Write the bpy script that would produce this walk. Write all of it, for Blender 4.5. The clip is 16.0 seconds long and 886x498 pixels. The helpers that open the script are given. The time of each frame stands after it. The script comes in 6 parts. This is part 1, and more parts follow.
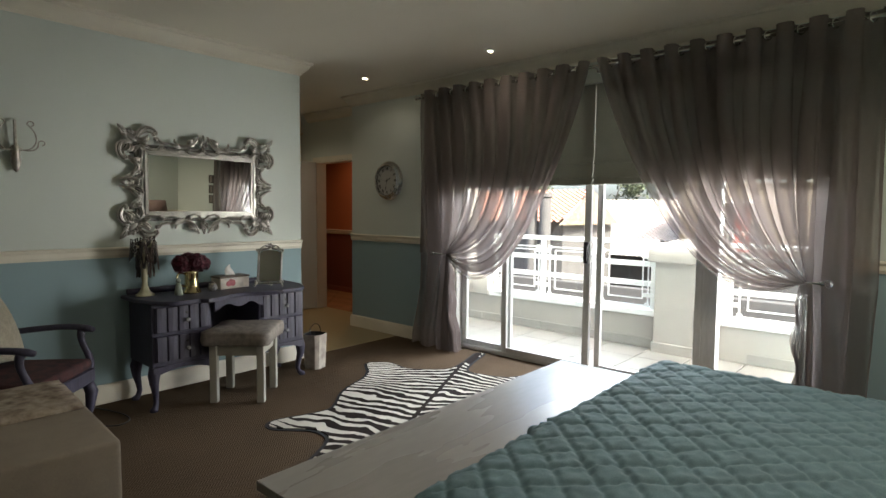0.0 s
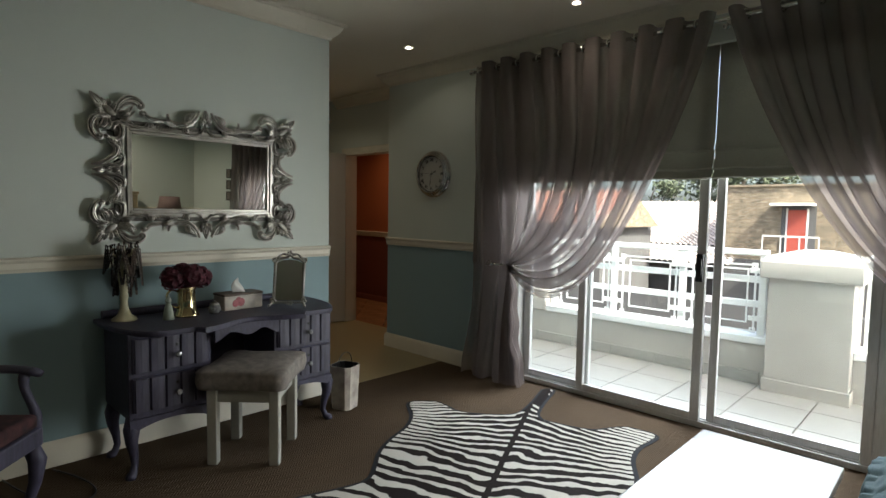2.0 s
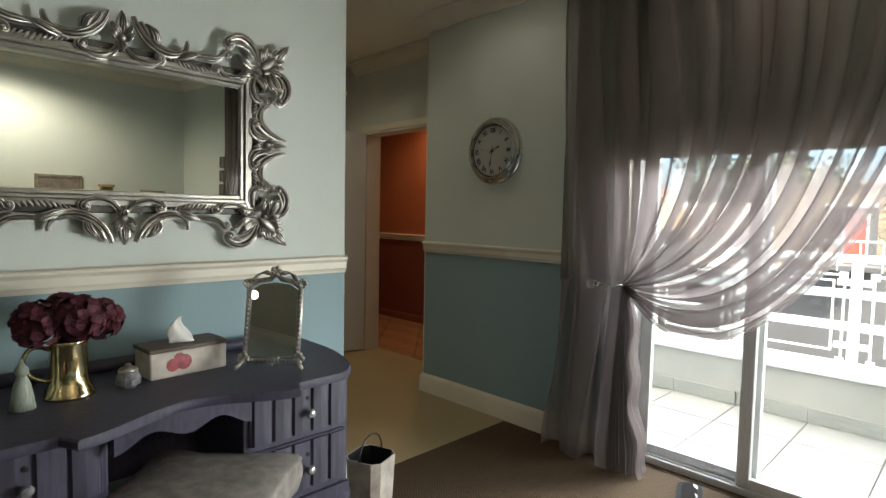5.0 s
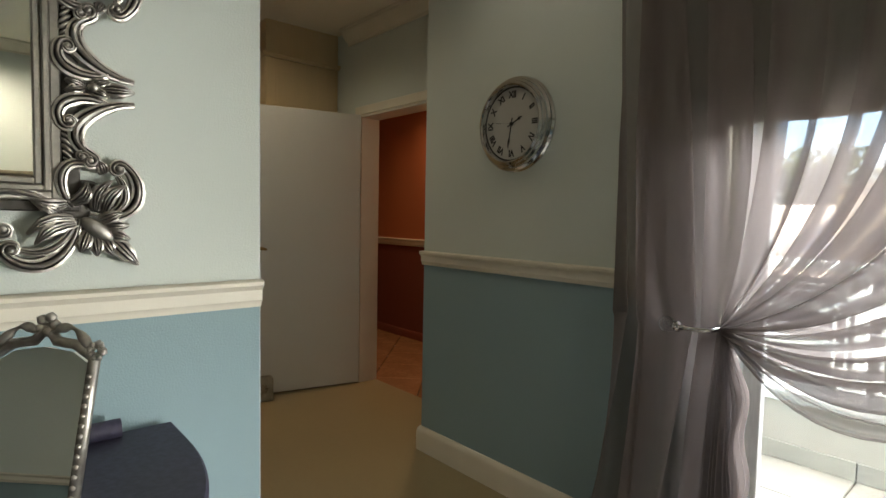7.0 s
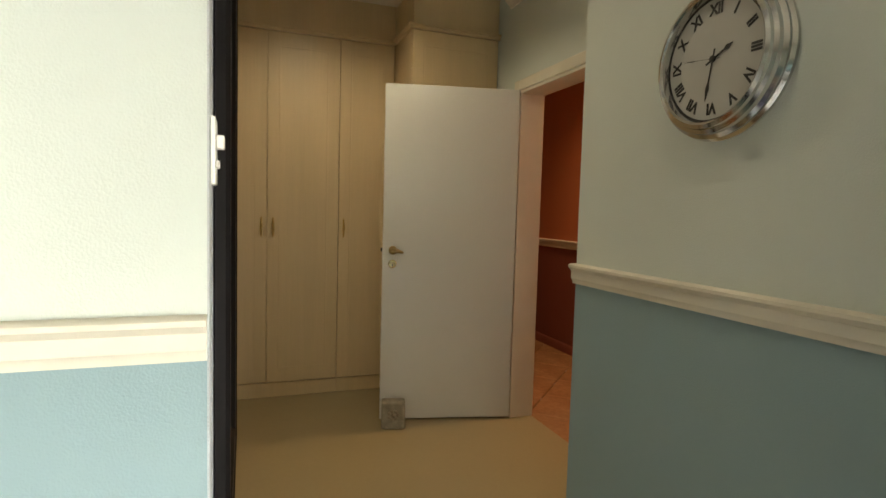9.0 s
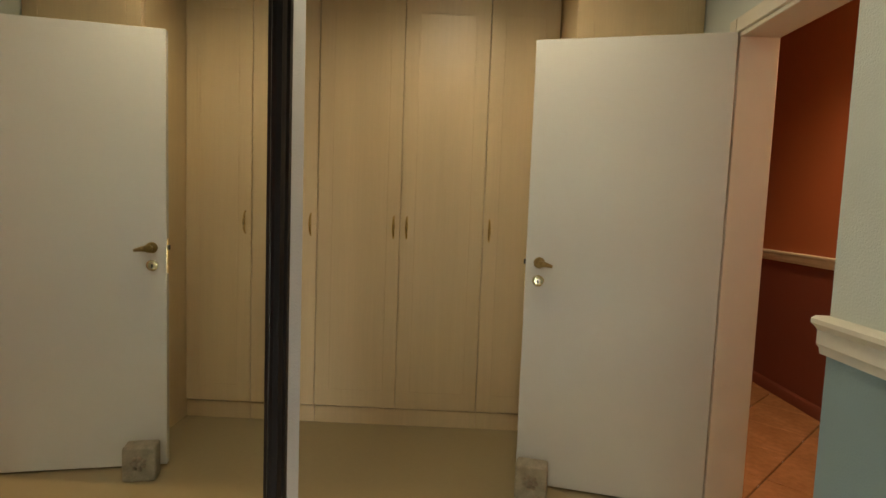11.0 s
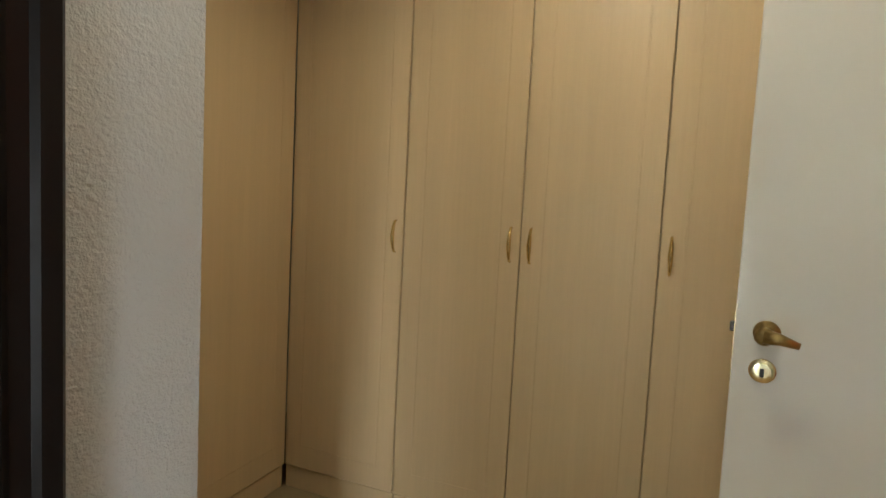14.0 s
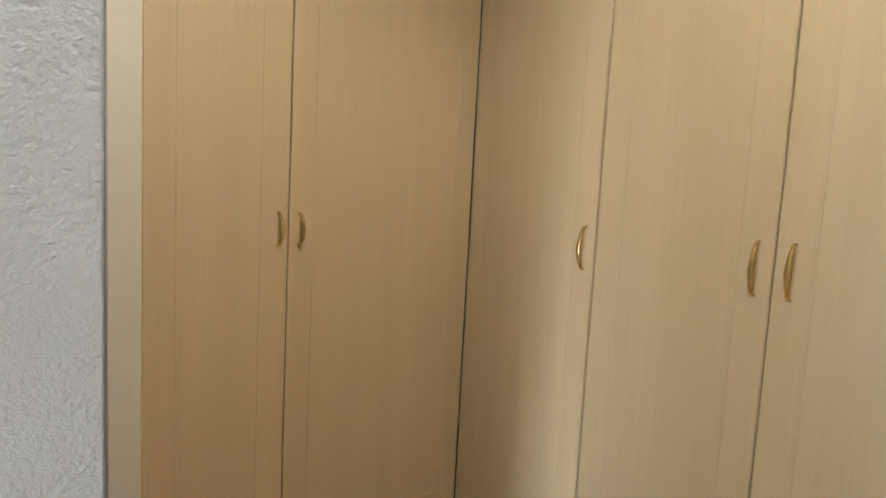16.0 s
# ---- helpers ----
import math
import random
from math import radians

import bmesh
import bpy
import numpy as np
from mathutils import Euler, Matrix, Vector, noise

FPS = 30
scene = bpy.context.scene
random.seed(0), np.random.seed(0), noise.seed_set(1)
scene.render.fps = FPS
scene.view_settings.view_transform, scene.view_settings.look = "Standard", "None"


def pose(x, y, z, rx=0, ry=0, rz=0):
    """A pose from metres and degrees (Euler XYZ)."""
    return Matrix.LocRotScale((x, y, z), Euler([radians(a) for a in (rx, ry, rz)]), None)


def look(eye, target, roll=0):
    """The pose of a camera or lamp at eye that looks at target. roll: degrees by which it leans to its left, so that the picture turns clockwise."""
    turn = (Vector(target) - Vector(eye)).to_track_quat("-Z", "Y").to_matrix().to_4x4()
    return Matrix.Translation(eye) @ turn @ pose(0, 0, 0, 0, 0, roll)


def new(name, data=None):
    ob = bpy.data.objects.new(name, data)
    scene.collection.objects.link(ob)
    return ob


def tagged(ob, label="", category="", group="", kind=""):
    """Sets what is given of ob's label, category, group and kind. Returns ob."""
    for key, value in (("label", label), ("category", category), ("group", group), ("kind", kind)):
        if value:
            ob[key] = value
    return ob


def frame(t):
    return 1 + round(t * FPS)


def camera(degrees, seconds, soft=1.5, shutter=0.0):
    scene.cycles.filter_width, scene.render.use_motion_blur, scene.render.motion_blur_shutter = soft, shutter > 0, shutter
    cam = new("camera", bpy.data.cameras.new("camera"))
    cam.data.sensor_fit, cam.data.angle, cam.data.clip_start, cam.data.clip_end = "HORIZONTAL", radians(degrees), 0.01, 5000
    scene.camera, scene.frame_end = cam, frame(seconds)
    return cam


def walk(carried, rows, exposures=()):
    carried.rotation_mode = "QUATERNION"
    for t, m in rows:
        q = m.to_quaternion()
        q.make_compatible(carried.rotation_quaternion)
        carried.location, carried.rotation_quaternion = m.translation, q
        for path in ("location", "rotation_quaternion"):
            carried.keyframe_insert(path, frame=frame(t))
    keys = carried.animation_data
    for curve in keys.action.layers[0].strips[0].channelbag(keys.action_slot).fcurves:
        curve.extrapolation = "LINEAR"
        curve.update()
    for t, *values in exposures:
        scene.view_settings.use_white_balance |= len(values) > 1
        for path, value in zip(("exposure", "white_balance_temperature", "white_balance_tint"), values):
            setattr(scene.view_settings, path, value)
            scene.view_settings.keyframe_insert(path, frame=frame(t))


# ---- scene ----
cam = camera(78.0, 16.0)
PATH = [
    (0, (1.123, 0.382, 1.382), (-0.196, 1.879, 1.243), 0.5),
    (0.5, (0.955, 0.492, 1.38), (-0.369, 1.985, 1.239), 0.6),
    (1, (0.743, 0.673, 1.375), (-0.6, 2.149, 1.234), 0.7),
    (1.5, (0.508, 0.832, 1.354), (-0.866, 2.28, 1.219), 0.9),
    (2, (0.219, 0.964, 1.376), (-1.162, 2.404, 1.237), 1.0),
    (2.5, (-0.066, 1.117, 1.356), (-1.464, 2.541, 1.219), 1.0),
    (3, (-0.308, 1.262, 1.347), (-1.729, 2.664, 1.211), 1.0),
    (3.5, (-0.572, 1.406, 1.338), (-2.001, 2.799, 1.207), 1.1),
    (4, (-0.757, 1.519, 1.324), (-2.174, 2.924, 1.194), 1.1),
    (6.5, (-1.53, 2.467, 1.299), (-2.972, 3.848, 1.181), 1.1),
    (7, (-1.686, 2.664, 1.293), (-3.187, 3.98, 1.174), 1.1),
    (7.5, (-1.839, 2.855, 1.284), (-3.43, 4.062, 1.169), 1.4),
    (8, (-1.948, 3.048, 1.29), (-3.658, 4.077, 1.166), 1.4),
    (8.5, (-2.069, 3.234, 1.282), (-3.876, 4.079, 1.146), 1.5),
    (9, (-2.198, 3.348, 1.288), (-4.073, 4.031, 1.153), 1.6),
    (9.5, (-2.364, 3.466, 1.287), (-4.301, 3.942, 1.149), 1.8),
    (12, (-3.305, 3.916, 1.299), (-5.281, 3.657, 1.136), 2.3),
    (12.5, (-3.518, 3.922, 1.296), (-5.483, 3.587, 1.137), 2.4),
    (13, (-3.724, 3.944, 1.297), (-5.671, 3.511, 1.142), 2.4),
    (13.5, (-3.91, 3.967, 1.281), (-5.821, 3.395, 1.14), 3.0),
    (14, (-4.067, 3.986, 1.277), (-5.91, 3.222, 1.129), 2.9),
    (14.5, (-4.234, 3.971, 1.277), (-5.994, 3.034, 1.122), 3.0),
    (15, (-4.378, 3.963, 1.272), (-6.04, 2.86, 1.125), 3.1),
    (15.5, (-4.524, 3.95, 1.277), (-6.031, 2.646, 1.11), 3.2),
    (16, (-4.639, 3.946, 1.28), (-5.92, 2.42, 1.098), 3.0),
]
EXPOSURES = [(0, 2.9, 6500, 10), (1.5, 2.38, 6300, 8), (4, 3.4, 6300, 7), (6.5, 3.1, 6500, 9), (7.2, 3.6, 6600, 9), (8.5, 4.3, 6900, 7), (9.5, 4.4, 7000, 8), (12, 4.8, 6600, 7), (14, 4.95, 6000, 7), (16, 5.68, 5300, 8)]
walk(cam, [(t, look(e, g, r)) for t, e, g, r in PATH], EXPOSURES)

# ---- world, sun, exposure ----
SUN_AZ, SUN_EL = radians(108), radians(46)   # compass bearing from +y towards +x, height
world = bpy.data.worlds.new("sky")
scene.world = world
world.use_nodes = True
wn = world.node_tree
sky = wn.nodes.new("ShaderNodeTexSky")
sky.sky_type = "NISHITA"
sky.sun_disc = False
sky.dust_density, sky.air_density = 5.0, 0.8
sky.sun_elevation, sky.sun_rotation = SUN_EL, SUN_AZ
wn.nodes["Background"].inputs["Strength"].default_value = 0.125
wn.links.new(sky.outputs["Color"], wn.nodes["Background"].inputs["Color"])
sun = new("sun", bpy.data.lights.new("sun", "SUN"))
sun.data.energy, sun.data.angle, sun.data.color = 2.1, radians(0.5), (1.0, 0.95, 0.87)
sun_from = Vector((math.sin(SUN_AZ) * math.cos(SUN_EL), math.cos(SUN_AZ) * math.cos(SUN_EL), math.sin(SUN_EL)))
sun.matrix_basis = look(sun_from * 40, (0, 0, 0))


def spot_lamp(name, x, y, z, watts, color, size=2.75, radius=0.05):
    ob = new(name, bpy.data.lights.new(name, "SPOT"))
    ob.data.energy, ob.data.color, ob.data.spot_size = watts, color, size
    ob.data.spot_blend, ob.data.shadow_soft_size = 0.6, radius
    ob.location = (x, y, z)
    return ob


# added area lamp for the open sky's light, unseen above the balcony rail
sky_fill = new("sky_fill_light", bpy.data.lights.new("sky_fill_light", "AREA"))
sky_fill.data.shape, sky_fill.data.size, sky_fill.data.size_y = "RECTANGLE", 3.4, 1.0
sky_fill.data.energy, sky_fill.data.color = 43, (0.92, 0.97, 1.0)
sky_fill.data.spread = radians(120)
sky_fill.matrix_basis = look((-0.9, 6.95, 2.75), (-1.3, 2.4, 1.15))
# added unseen area lamp at the balcony's open side, low and slanting across the room
side_fill = new("side_fill_light", bpy.data.lights.new("side_fill_light", "AREA"))
side_fill.data.shape, side_fill.data.size, side_fill.data.size_y = "RECTANGLE", 2.1, 1.7
side_fill.data.energy, side_fill.data.color = 22, (1.0, 0.985, 0.94)
side_fill.data.spread = radians(120)
side_fill.matrix_basis = look((1.5, 6.0, 0.80), (-2.2, 0.6, 2.35))

WARM = (1.0, 0.88, 0.71)
# last four are unseen, added to brighten bed, dresser and far walls
LAMPS = [(-1.64, 4.08, 1.0), (-3.16, 4.04, 0.3), (-4.95, 3.75, 1.6), (-1.64, 1.55, 0.4), (0.5, 1.2, 0.4), (1.7, 2.6, 13), (-0.6, -1.1, 1)]
for lx, ly, watts in LAMPS:
    spot_lamp("downlight_lamp", lx, ly, 2.66, watts, WARM if lx > -4 else (1.0, 0.84, 0.60))
# unseen warm spot added to light the hall behind the door
hall_lamp = spot_lamp("hall_lamp", -5.2, 5.75, 2.62, 4.2, (1.0, 0.66, 0.36), 2.6)


# ---- materials ----
def mat(name, base, rough=0.6, metal=0.0, var=0.12, scale=6.0, fine=0.0, fscale=150.0, bump=0.0, bscale=None, stretch=(1, 1, 1), tint=None, coat=0.0, spec=0.5):
    """Principled surface: broad stains (var, scale), fine grain (fine, fscale) and relief (bump)."""
    m = bpy.data.materials.new(name)
    m.use_nodes = True
    nt = m.node_tree
    N, L = nt.nodes, nt.links
    p = N["Principled BSDF"]
    p.inputs["Roughness"].default_value, p.inputs["Metallic"].default_value = rough, metal
    p.inputs["Coat Weight"].default_value = coat
    p.inputs["Specular IOR Level"].default_value = spec
    tc, mp = N.new("ShaderNodeTexCoord"), N.new("ShaderNodeMapping")
    mp.inputs["Scale"].default_value = stretch
    L.new(tc.outputs["Object"], mp.inputs["Vector"])
    n1, n2 = N.new("ShaderNodeTexNoise"), N.new("ShaderNodeTexNoise")
    for n, s, d in ((n1, scale, 4), (n2, fscale, 3)):
        n.inputs["Scale"].default_value, n.inputs["Detail"].default_value = s, d
        L.new(mp.outputs["Vector"], n.inputs["Vector"])
    dark = tint or tuple(c * (1 - 2 * var) for c in base)
    ramp = N.new("ShaderNodeValToRGB")
    ramp.color_ramp.elements[0].position, ramp.color_ramp.elements[1].position = 0.3, 0.68
    ramp.color_ramp.elements[0].color, ramp.color_ramp.elements[1].color = (*dark, 1), (*base, 1)
    L.new(n1.outputs["Fac"], ramp.inputs["Fac"])
    mx = N.new("ShaderNodeMix")
    mx.data_type, mx.blend_type = "RGBA", "MULTIPLY"
    mx.inputs["Factor"].default_value = fine
    L.new(ramp.outputs["Color"], mx.inputs["A"])
    r2 = N.new("ShaderNodeValToRGB")
    r2.color_ramp.elements[0].position, r2.color_ramp.elements[1].position = 0.35, 0.65
    L.new(n2.outputs["Fac"], r2.inputs["Fac"])
    L.new(r2.outputs["Color"], mx.inputs["B"])
    L.new(mx.outputs["Result"], p.inputs["Base Color"])
    if rough > 0.12:
        mr = N.new("ShaderNodeMapRange")
        mr.inputs["To Min"].default_value, mr.inputs["To Max"].default_value = max(0.02, rough - 0.08), min(1, rough + 0.08)
        L.new(n1.outputs["Fac"], mr.inputs["Value"])
        L.new(mr.outputs["Result"], p.inputs["Roughness"])
    if bump:
        b = N.new("ShaderNodeBump")
        b.inputs["Strength"].default_value, b.inputs["Distance"].default_value = bump, 0.004
        src = n2
        if bscale:
            src = N.new("ShaderNodeTexNoise")
            src.inputs["Scale"].default_value, src.inputs["Detail"].default_value = bscale, 2
            L.new(tc.outputs["Object"], src.inputs["Vector"])
        L.new(src.outputs["Fac"], b.inputs["Height"])
        L.new(b.outputs["Normal"], p.inputs["Normal"])
    return m


def split_paint(name, upper, lower, z):
    """Wall paint in two colours, parted at height z, with roller texture."""
    m = mat(name, upper, 0.75, var=0.02, scale=1.5, bump=0.25, bscale=220)
    nt = m.node_tree
    N, L = nt.nodes, nt.links
    p = N["Principled BSDF"]
    old = p.inputs["Base Color"].links[0].from_socket
    geo, sep, gt = N.new("ShaderNodeNewGeometry"), N.new("ShaderNodeSeparateXYZ"), N.new("ShaderNodeMath")
    gt.operation = "GREATER_THAN"
    gt.inputs[1].default_value = z
    L.new(geo.outputs["Position"], sep.inputs[0])
    L.new(sep.outputs["Z"], gt.inputs[0])
    mx = N.new("ShaderNodeMix")
    mx.data_type = "RGBA"
    mx.inputs["A"].default_value = (*lower, 1)
    L.new(gt.outputs[0], mx.inputs["Factor"])
    L.new(old, mx.inputs["B"])
    L.new(mx.outputs["Result"], p.inputs["Base Color"])
    return m


def sheer_cloth(name, color, see):
    m = bpy.data.materials.new(name)
    m.use_nodes = True
    nt = m.node_tree
    N, L = nt.nodes, nt.links
    N.remove(N["Principled BSDF"])
    out = N["Material Output"]
    d, t, tr, a, b = (N.new("ShaderNode" + k) for k in ("BsdfDiffuse", "BsdfTranslucent", "BsdfTransparent", "MixShader", "MixShader"))
    tc, w = N.new("ShaderNodeTexCoord"), N.new("ShaderNodeTexNoise")
    w.inputs["Scale"].default_value, w.inputs["Detail"].default_value = 60, 3
    mp = N.new("ShaderNodeMapping")
    mp.inputs["Scale"].default_value = (1, 1, 0.15)
    L.new(tc.outputs["Object"], mp.inputs[0])
    L.new(mp.outputs[0], w.inputs["Vector"])
    ramp = N.new("ShaderNodeValToRGB")
    ramp.color_ramp.elements[0].color = (*[c * 0.93 for c in color], 1)
    ramp.color_ramp.elements[1].color = (*[min(1, c * 1.06) for c in color], 1)
    L.new(w.outputs["Fac"], ramp.inputs["Fac"])
    for s in (d, t):
        L.new(ramp.outputs["Color"], s.inputs["Color"])
    a.inputs["Fac"].default_value, b.inputs["Fac"].default_value = 0.5, see
    L.new(d.outputs[0], a.inputs[1])
    L.new(t.outputs[0], a.inputs[2])
    L.new(a.outputs[0], b.inputs[1])
    L.new(tr.outputs[0], b.inputs[2])
    L.new(b.outputs[0], out.inputs["Surface"])
    return m


def clear_glass(name, tint=(1, 1, 1)):
    m = bpy.data.materials.new(name)
    m.use_nodes = True
    nt = m.node_tree
    N, L = nt.nodes, nt.links
    N.remove(N["Principled BSDF"])
    t, g, mx, lw, fr = (N.new("ShaderNode" + k) for k in ("BsdfTransparent", "BsdfGlossy", "MixShader", "LayerWeight", "MapRange"))
    t.inputs["Color"].default_value = (*tint, 1)
    g.inputs["Roughness"].default_value = 0.02
    pw = N.new("ShaderNodeMath")
    pw.operation = "POWER"
    pw.inputs[1].default_value = 4.0
    L.new(lw.outputs["Facing"], pw.inputs[0])
    L.new(pw.outputs[0], fr.inputs["Value"])
    fr.inputs["To Min"].default_value, fr.inputs["To Max"].default_value = 0.03, 0.7
    L.new(fr.outputs[0], mx.inputs["Fac"])
    L.new(t.outputs[0], mx.inputs[1])
    L.new(g.outputs[0], mx.inputs[2])
    L.new(mx.outputs[0], N["Material Output"].inputs["Surface"])
    return m


def emission(name, color, strength):
    m = bpy.data.materials.new(name)
    m.use_nodes = True
    p = m.node_tree.nodes["Principled BSDF"]
    p.inputs["Base Color"].default_value = (*color, 1)
    p.inputs["Emission Color"].default_value = (*color, 1)
    p.inputs["Emission Strength"].default_value = strength
    return m


UPPER, LOWER = (0.60, 0.65, 0.605), (0.245, 0.345, 0.368)
M_WALL = split_paint("sage_wall_paint", UPPER, LOWER, 1.06)
M_SAGE = mat("sage_paint_plain", UPPER, 0.75, var=0.02, scale=1.5, bump=0.25, bscale=220)
M_TEX = mat("stippled_white_paint", (0.45, 0.48, 0.50), 0.6, var=0.03, scale=2, bump=0.75, bscale=150)
M_CEIL = mat("ceiling_paint", (0.80, 0.75, 0.64), 0.85, var=0.03, scale=0.8, bump=0.1, bscale=200)
M_TRIM = mat("cream_trim_paint", (0.72, 0.68, 0.57), 0.5, var=0.04, scale=5, bump=0.06, bscale=90)
M_DOORP = mat("white_door_paint", (0.60, 0.60, 0.56), 0.22, var=0.02, scale=2, bump=0.05, bscale=60)
M_MAPLE = mat("maple_veneer", (0.61, 0.475, 0.28), 0.38, var=0.05, scale=3.0, fine=0.035, fscale=40, stretch=(2.5, 2.5, 0.10))
M_SISAL = mat("sisal_carpet", (0.148, 0.103, 0.065), 0.95, var=0.10, scale=2.0, fine=0.5, fscale=260, bump=0.8, spec=0.08)
def weave(m):
    """Herringbone ribs for the sisal: colour and relief."""
    nt = m.node_tree
    N, L = nt.nodes, nt.links
    p = N["Principled BSDF"]

    def math_(op, a, b):
        n = N.new("ShaderNodeMath")
        n.operation = op
        for i, v in enumerate((a, b)):
            if isinstance(v, (int, float)):
                n.inputs[i].default_value = v
            else:
                L.new(v, n.inputs[i])
        return n.outputs[0]
    tc, sep = N.new("ShaderNodeTexCoord"), N.new("ShaderNodeSeparateXYZ")
    L.new(tc.outputs["Object"], sep.inputs[0])
    zig = math_("ABSOLUTE", math_("SUBTRACT", math_("FRACT", math_("MULTIPLY", sep.outputs["X"], 1 / 0.064), 0), 0.5), 0)
    rib = math_("SINE", math_("MULTIPLY", math_("ADD", sep.outputs["Y"], math_("MULTIPLY", zig, 0.064)), 2 * math.pi / 0.017), 0)
    fac = math_("ADD", math_("MULTIPLY", rib, 0.5), 0.5)
    old = p.inputs["Base Color"].links[0].from_socket
    mx = N.new("ShaderNodeMix")
    mx.data_type, mx.blend_type = "RGBA", "MULTIPLY"
    mx.inputs["Factor"].default_value = 0.30
    L.new(old, mx.inputs["A"])
    L.new(fac, mx.inputs["B"])
    L.new(mx.outputs["Result"], p.inputs["Base Color"])
    b = N.new("ShaderNodeBump")
    b.inputs["Strength"].default_value, b.inputs["Distance"].default_value = 0.6, 0.006
    L.new(fac, b.inputs["Height"])
    L.new(b.outputs["Normal"], p.inputs["Normal"])


weave(M_SISAL)
M_PASS = mat("tan_passage_floor", (0.335, 0.275, 0.155), 0.42, var=0.06, scale=1.2, fine=0.03, fscale=40)
M_TILE = mat("terracotta_tile", (0.47, 0.25, 0.13), 0.25, var=0.12, scale=5, fine=0.15, fscale=30)
M_GROUT = mat("dark_grout", (0.11, 0.075, 0.05), 0.9)
M_RED = split_paint("rust_wall_paint", (0.42, 0.13, 0.055), (0.21, 0.06, 0.04), 1.0)
M_ALU = mat("brushed_aluminium", (0.64, 0.64, 0.63), 0.38, 0.35, var=0.06, scale=20, fine=0.1, stretch=(1, 1, 0.1))
M_BLACKF = mat("black_lacquer", (0.008, 0.007, 0.007), 0.4, var=0.1, scale=10, spec=0.15)
M_BRASS = mat("aged_brass", (0.80, 0.60, 0.25), 0.24, 1.0, var=0.15, scale=30)
M_OLDBRASS = mat("darkened_brass", (0.42, 0.31, 0.13), 0.30, 1.0, var=0.25, scale=40)
M_CHROME = mat("chrome", (0.66, 0.66, 0.65), 0.12, 1.0, var=0.05, scale=20)
M_MIRROR = mat("mirror_silvering", (0.86, 0.87, 0.84), 0.0, 1.0, var=0.0)
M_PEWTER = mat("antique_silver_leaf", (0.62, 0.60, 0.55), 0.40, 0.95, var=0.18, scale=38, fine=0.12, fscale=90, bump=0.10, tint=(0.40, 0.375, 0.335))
def shade_hollows(m, low, high, dark):
    """Paints crease shade and dark wax into carved silver's hollows; ridges stay bright."""
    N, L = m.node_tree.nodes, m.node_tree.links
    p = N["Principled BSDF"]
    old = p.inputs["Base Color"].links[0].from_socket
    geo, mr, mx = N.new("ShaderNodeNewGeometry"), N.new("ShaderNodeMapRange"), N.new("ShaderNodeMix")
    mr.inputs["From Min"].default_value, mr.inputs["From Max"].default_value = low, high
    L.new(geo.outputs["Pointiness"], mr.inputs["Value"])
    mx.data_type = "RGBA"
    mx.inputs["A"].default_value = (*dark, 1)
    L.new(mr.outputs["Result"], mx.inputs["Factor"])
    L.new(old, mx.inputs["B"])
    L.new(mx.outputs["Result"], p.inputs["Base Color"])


shade_hollows(M_PEWTER, 0.46, 0.60, (0.06, 0.054, 0.046))
M_SILVERF = mat("silver_frame_strip", (0.50, 0.48, 0.44), 0.33, 0.9, var=0.12, scale=14, fine=0.1, fscale=90)
M_PURPLE = mat("dusky_purple_chalk_paint", (0.058, 0.054, 0.094), 0.55, var=0.16, scale=7, fine=0.3, fscale=70, stretch=(1, 1, 0.35), bump=0.15)
M_PURPLE2 = mat("worn_purple_panel", (0.080, 0.075, 0.115), 0.5, var=0.22, scale=24, fine=0.3, fscale=60, stretch=(1, 1, 0.15), bump=0.15)
M_STOOLW = mat("pale_sage_wood_paint", (0.42, 0.41, 0.35), 0.5, var=0.06, scale=9, fine=0.1)
M_STOOLF = mat("grey_damask_cloth", (0.30, 0.265, 0.235), 0.9, var=0.2, scale=26, fine=0.25, fscale=400, bump=0.5)
M_BLACK = mat("black_plastic", (0.015, 0.015, 0.016), 0.4)
M_WHITE = mat("white_plastic", (0.78, 0.77, 0.72), 0.35, var=0.02)
M_CURTAIN = sheer_cloth("taupe_sheer_cloth", (0.245, 0.205, 0.194), 0.37)
M_BLIND = mat("sage_blind_cloth", (0.36, 0.355, 0.30), 0.9, var=0.06, scale=4, fine=0.2, fscale=300, bump=0.2)
def let_light_through(m, share):
    """Mixes a translucent share into a cloth."""
    N, L = m.node_tree.nodes, m.node_tree.links
    p, out = N["Principled BSDF"], N["Material Output"]
    tr, mx = N.new("ShaderNodeBsdfTranslucent"), N.new("ShaderNodeMixShader")
    L.new(p.inputs["Base Color"].links[0].from_socket, tr.inputs["Color"])
    mx.inputs["Fac"].default_value = share
    L.new(p.outputs[0], mx.inputs[1])
    L.new(tr.outputs[0], mx.inputs[2])
    L.new(mx.outputs[0], out.inputs["Surface"])


let_light_through(M_BLIND, 0.18)
M_GLASS = clear_glass("window_glass", (0.97, 0.99, 0.98))
M_CLEAR = bpy.data.materials.new("clear_ball_glass")
M_CLEAR.use_nodes = True
M_CLEAR.node_tree.nodes["Principled BSDF"].inputs["Transmission Weight"].default_value = 1.0
M_CLEAR.node_tree.nodes["Principled BSDF"].inputs["Roughness"].default_value = 0.03
M_PLASTER = mat("balcony_plaster", (0.45, 0.42, 0.385), 0.85, var=0.06, scale=2.5, bump=0.4, bscale=120)
M_BTILE = mat("balcony_tile", (0.40, 0.385, 0.355), 0.45, var=0.10, scale=3, fine=0.1, fscale=40)
M_BGROUT = mat("balcony_grout", (0.15, 0.12, 0.09), 0.9)
M_RAILW = mat("white_steel_paint", (0.80, 0.80, 0.79), 0.4, var=0.02)
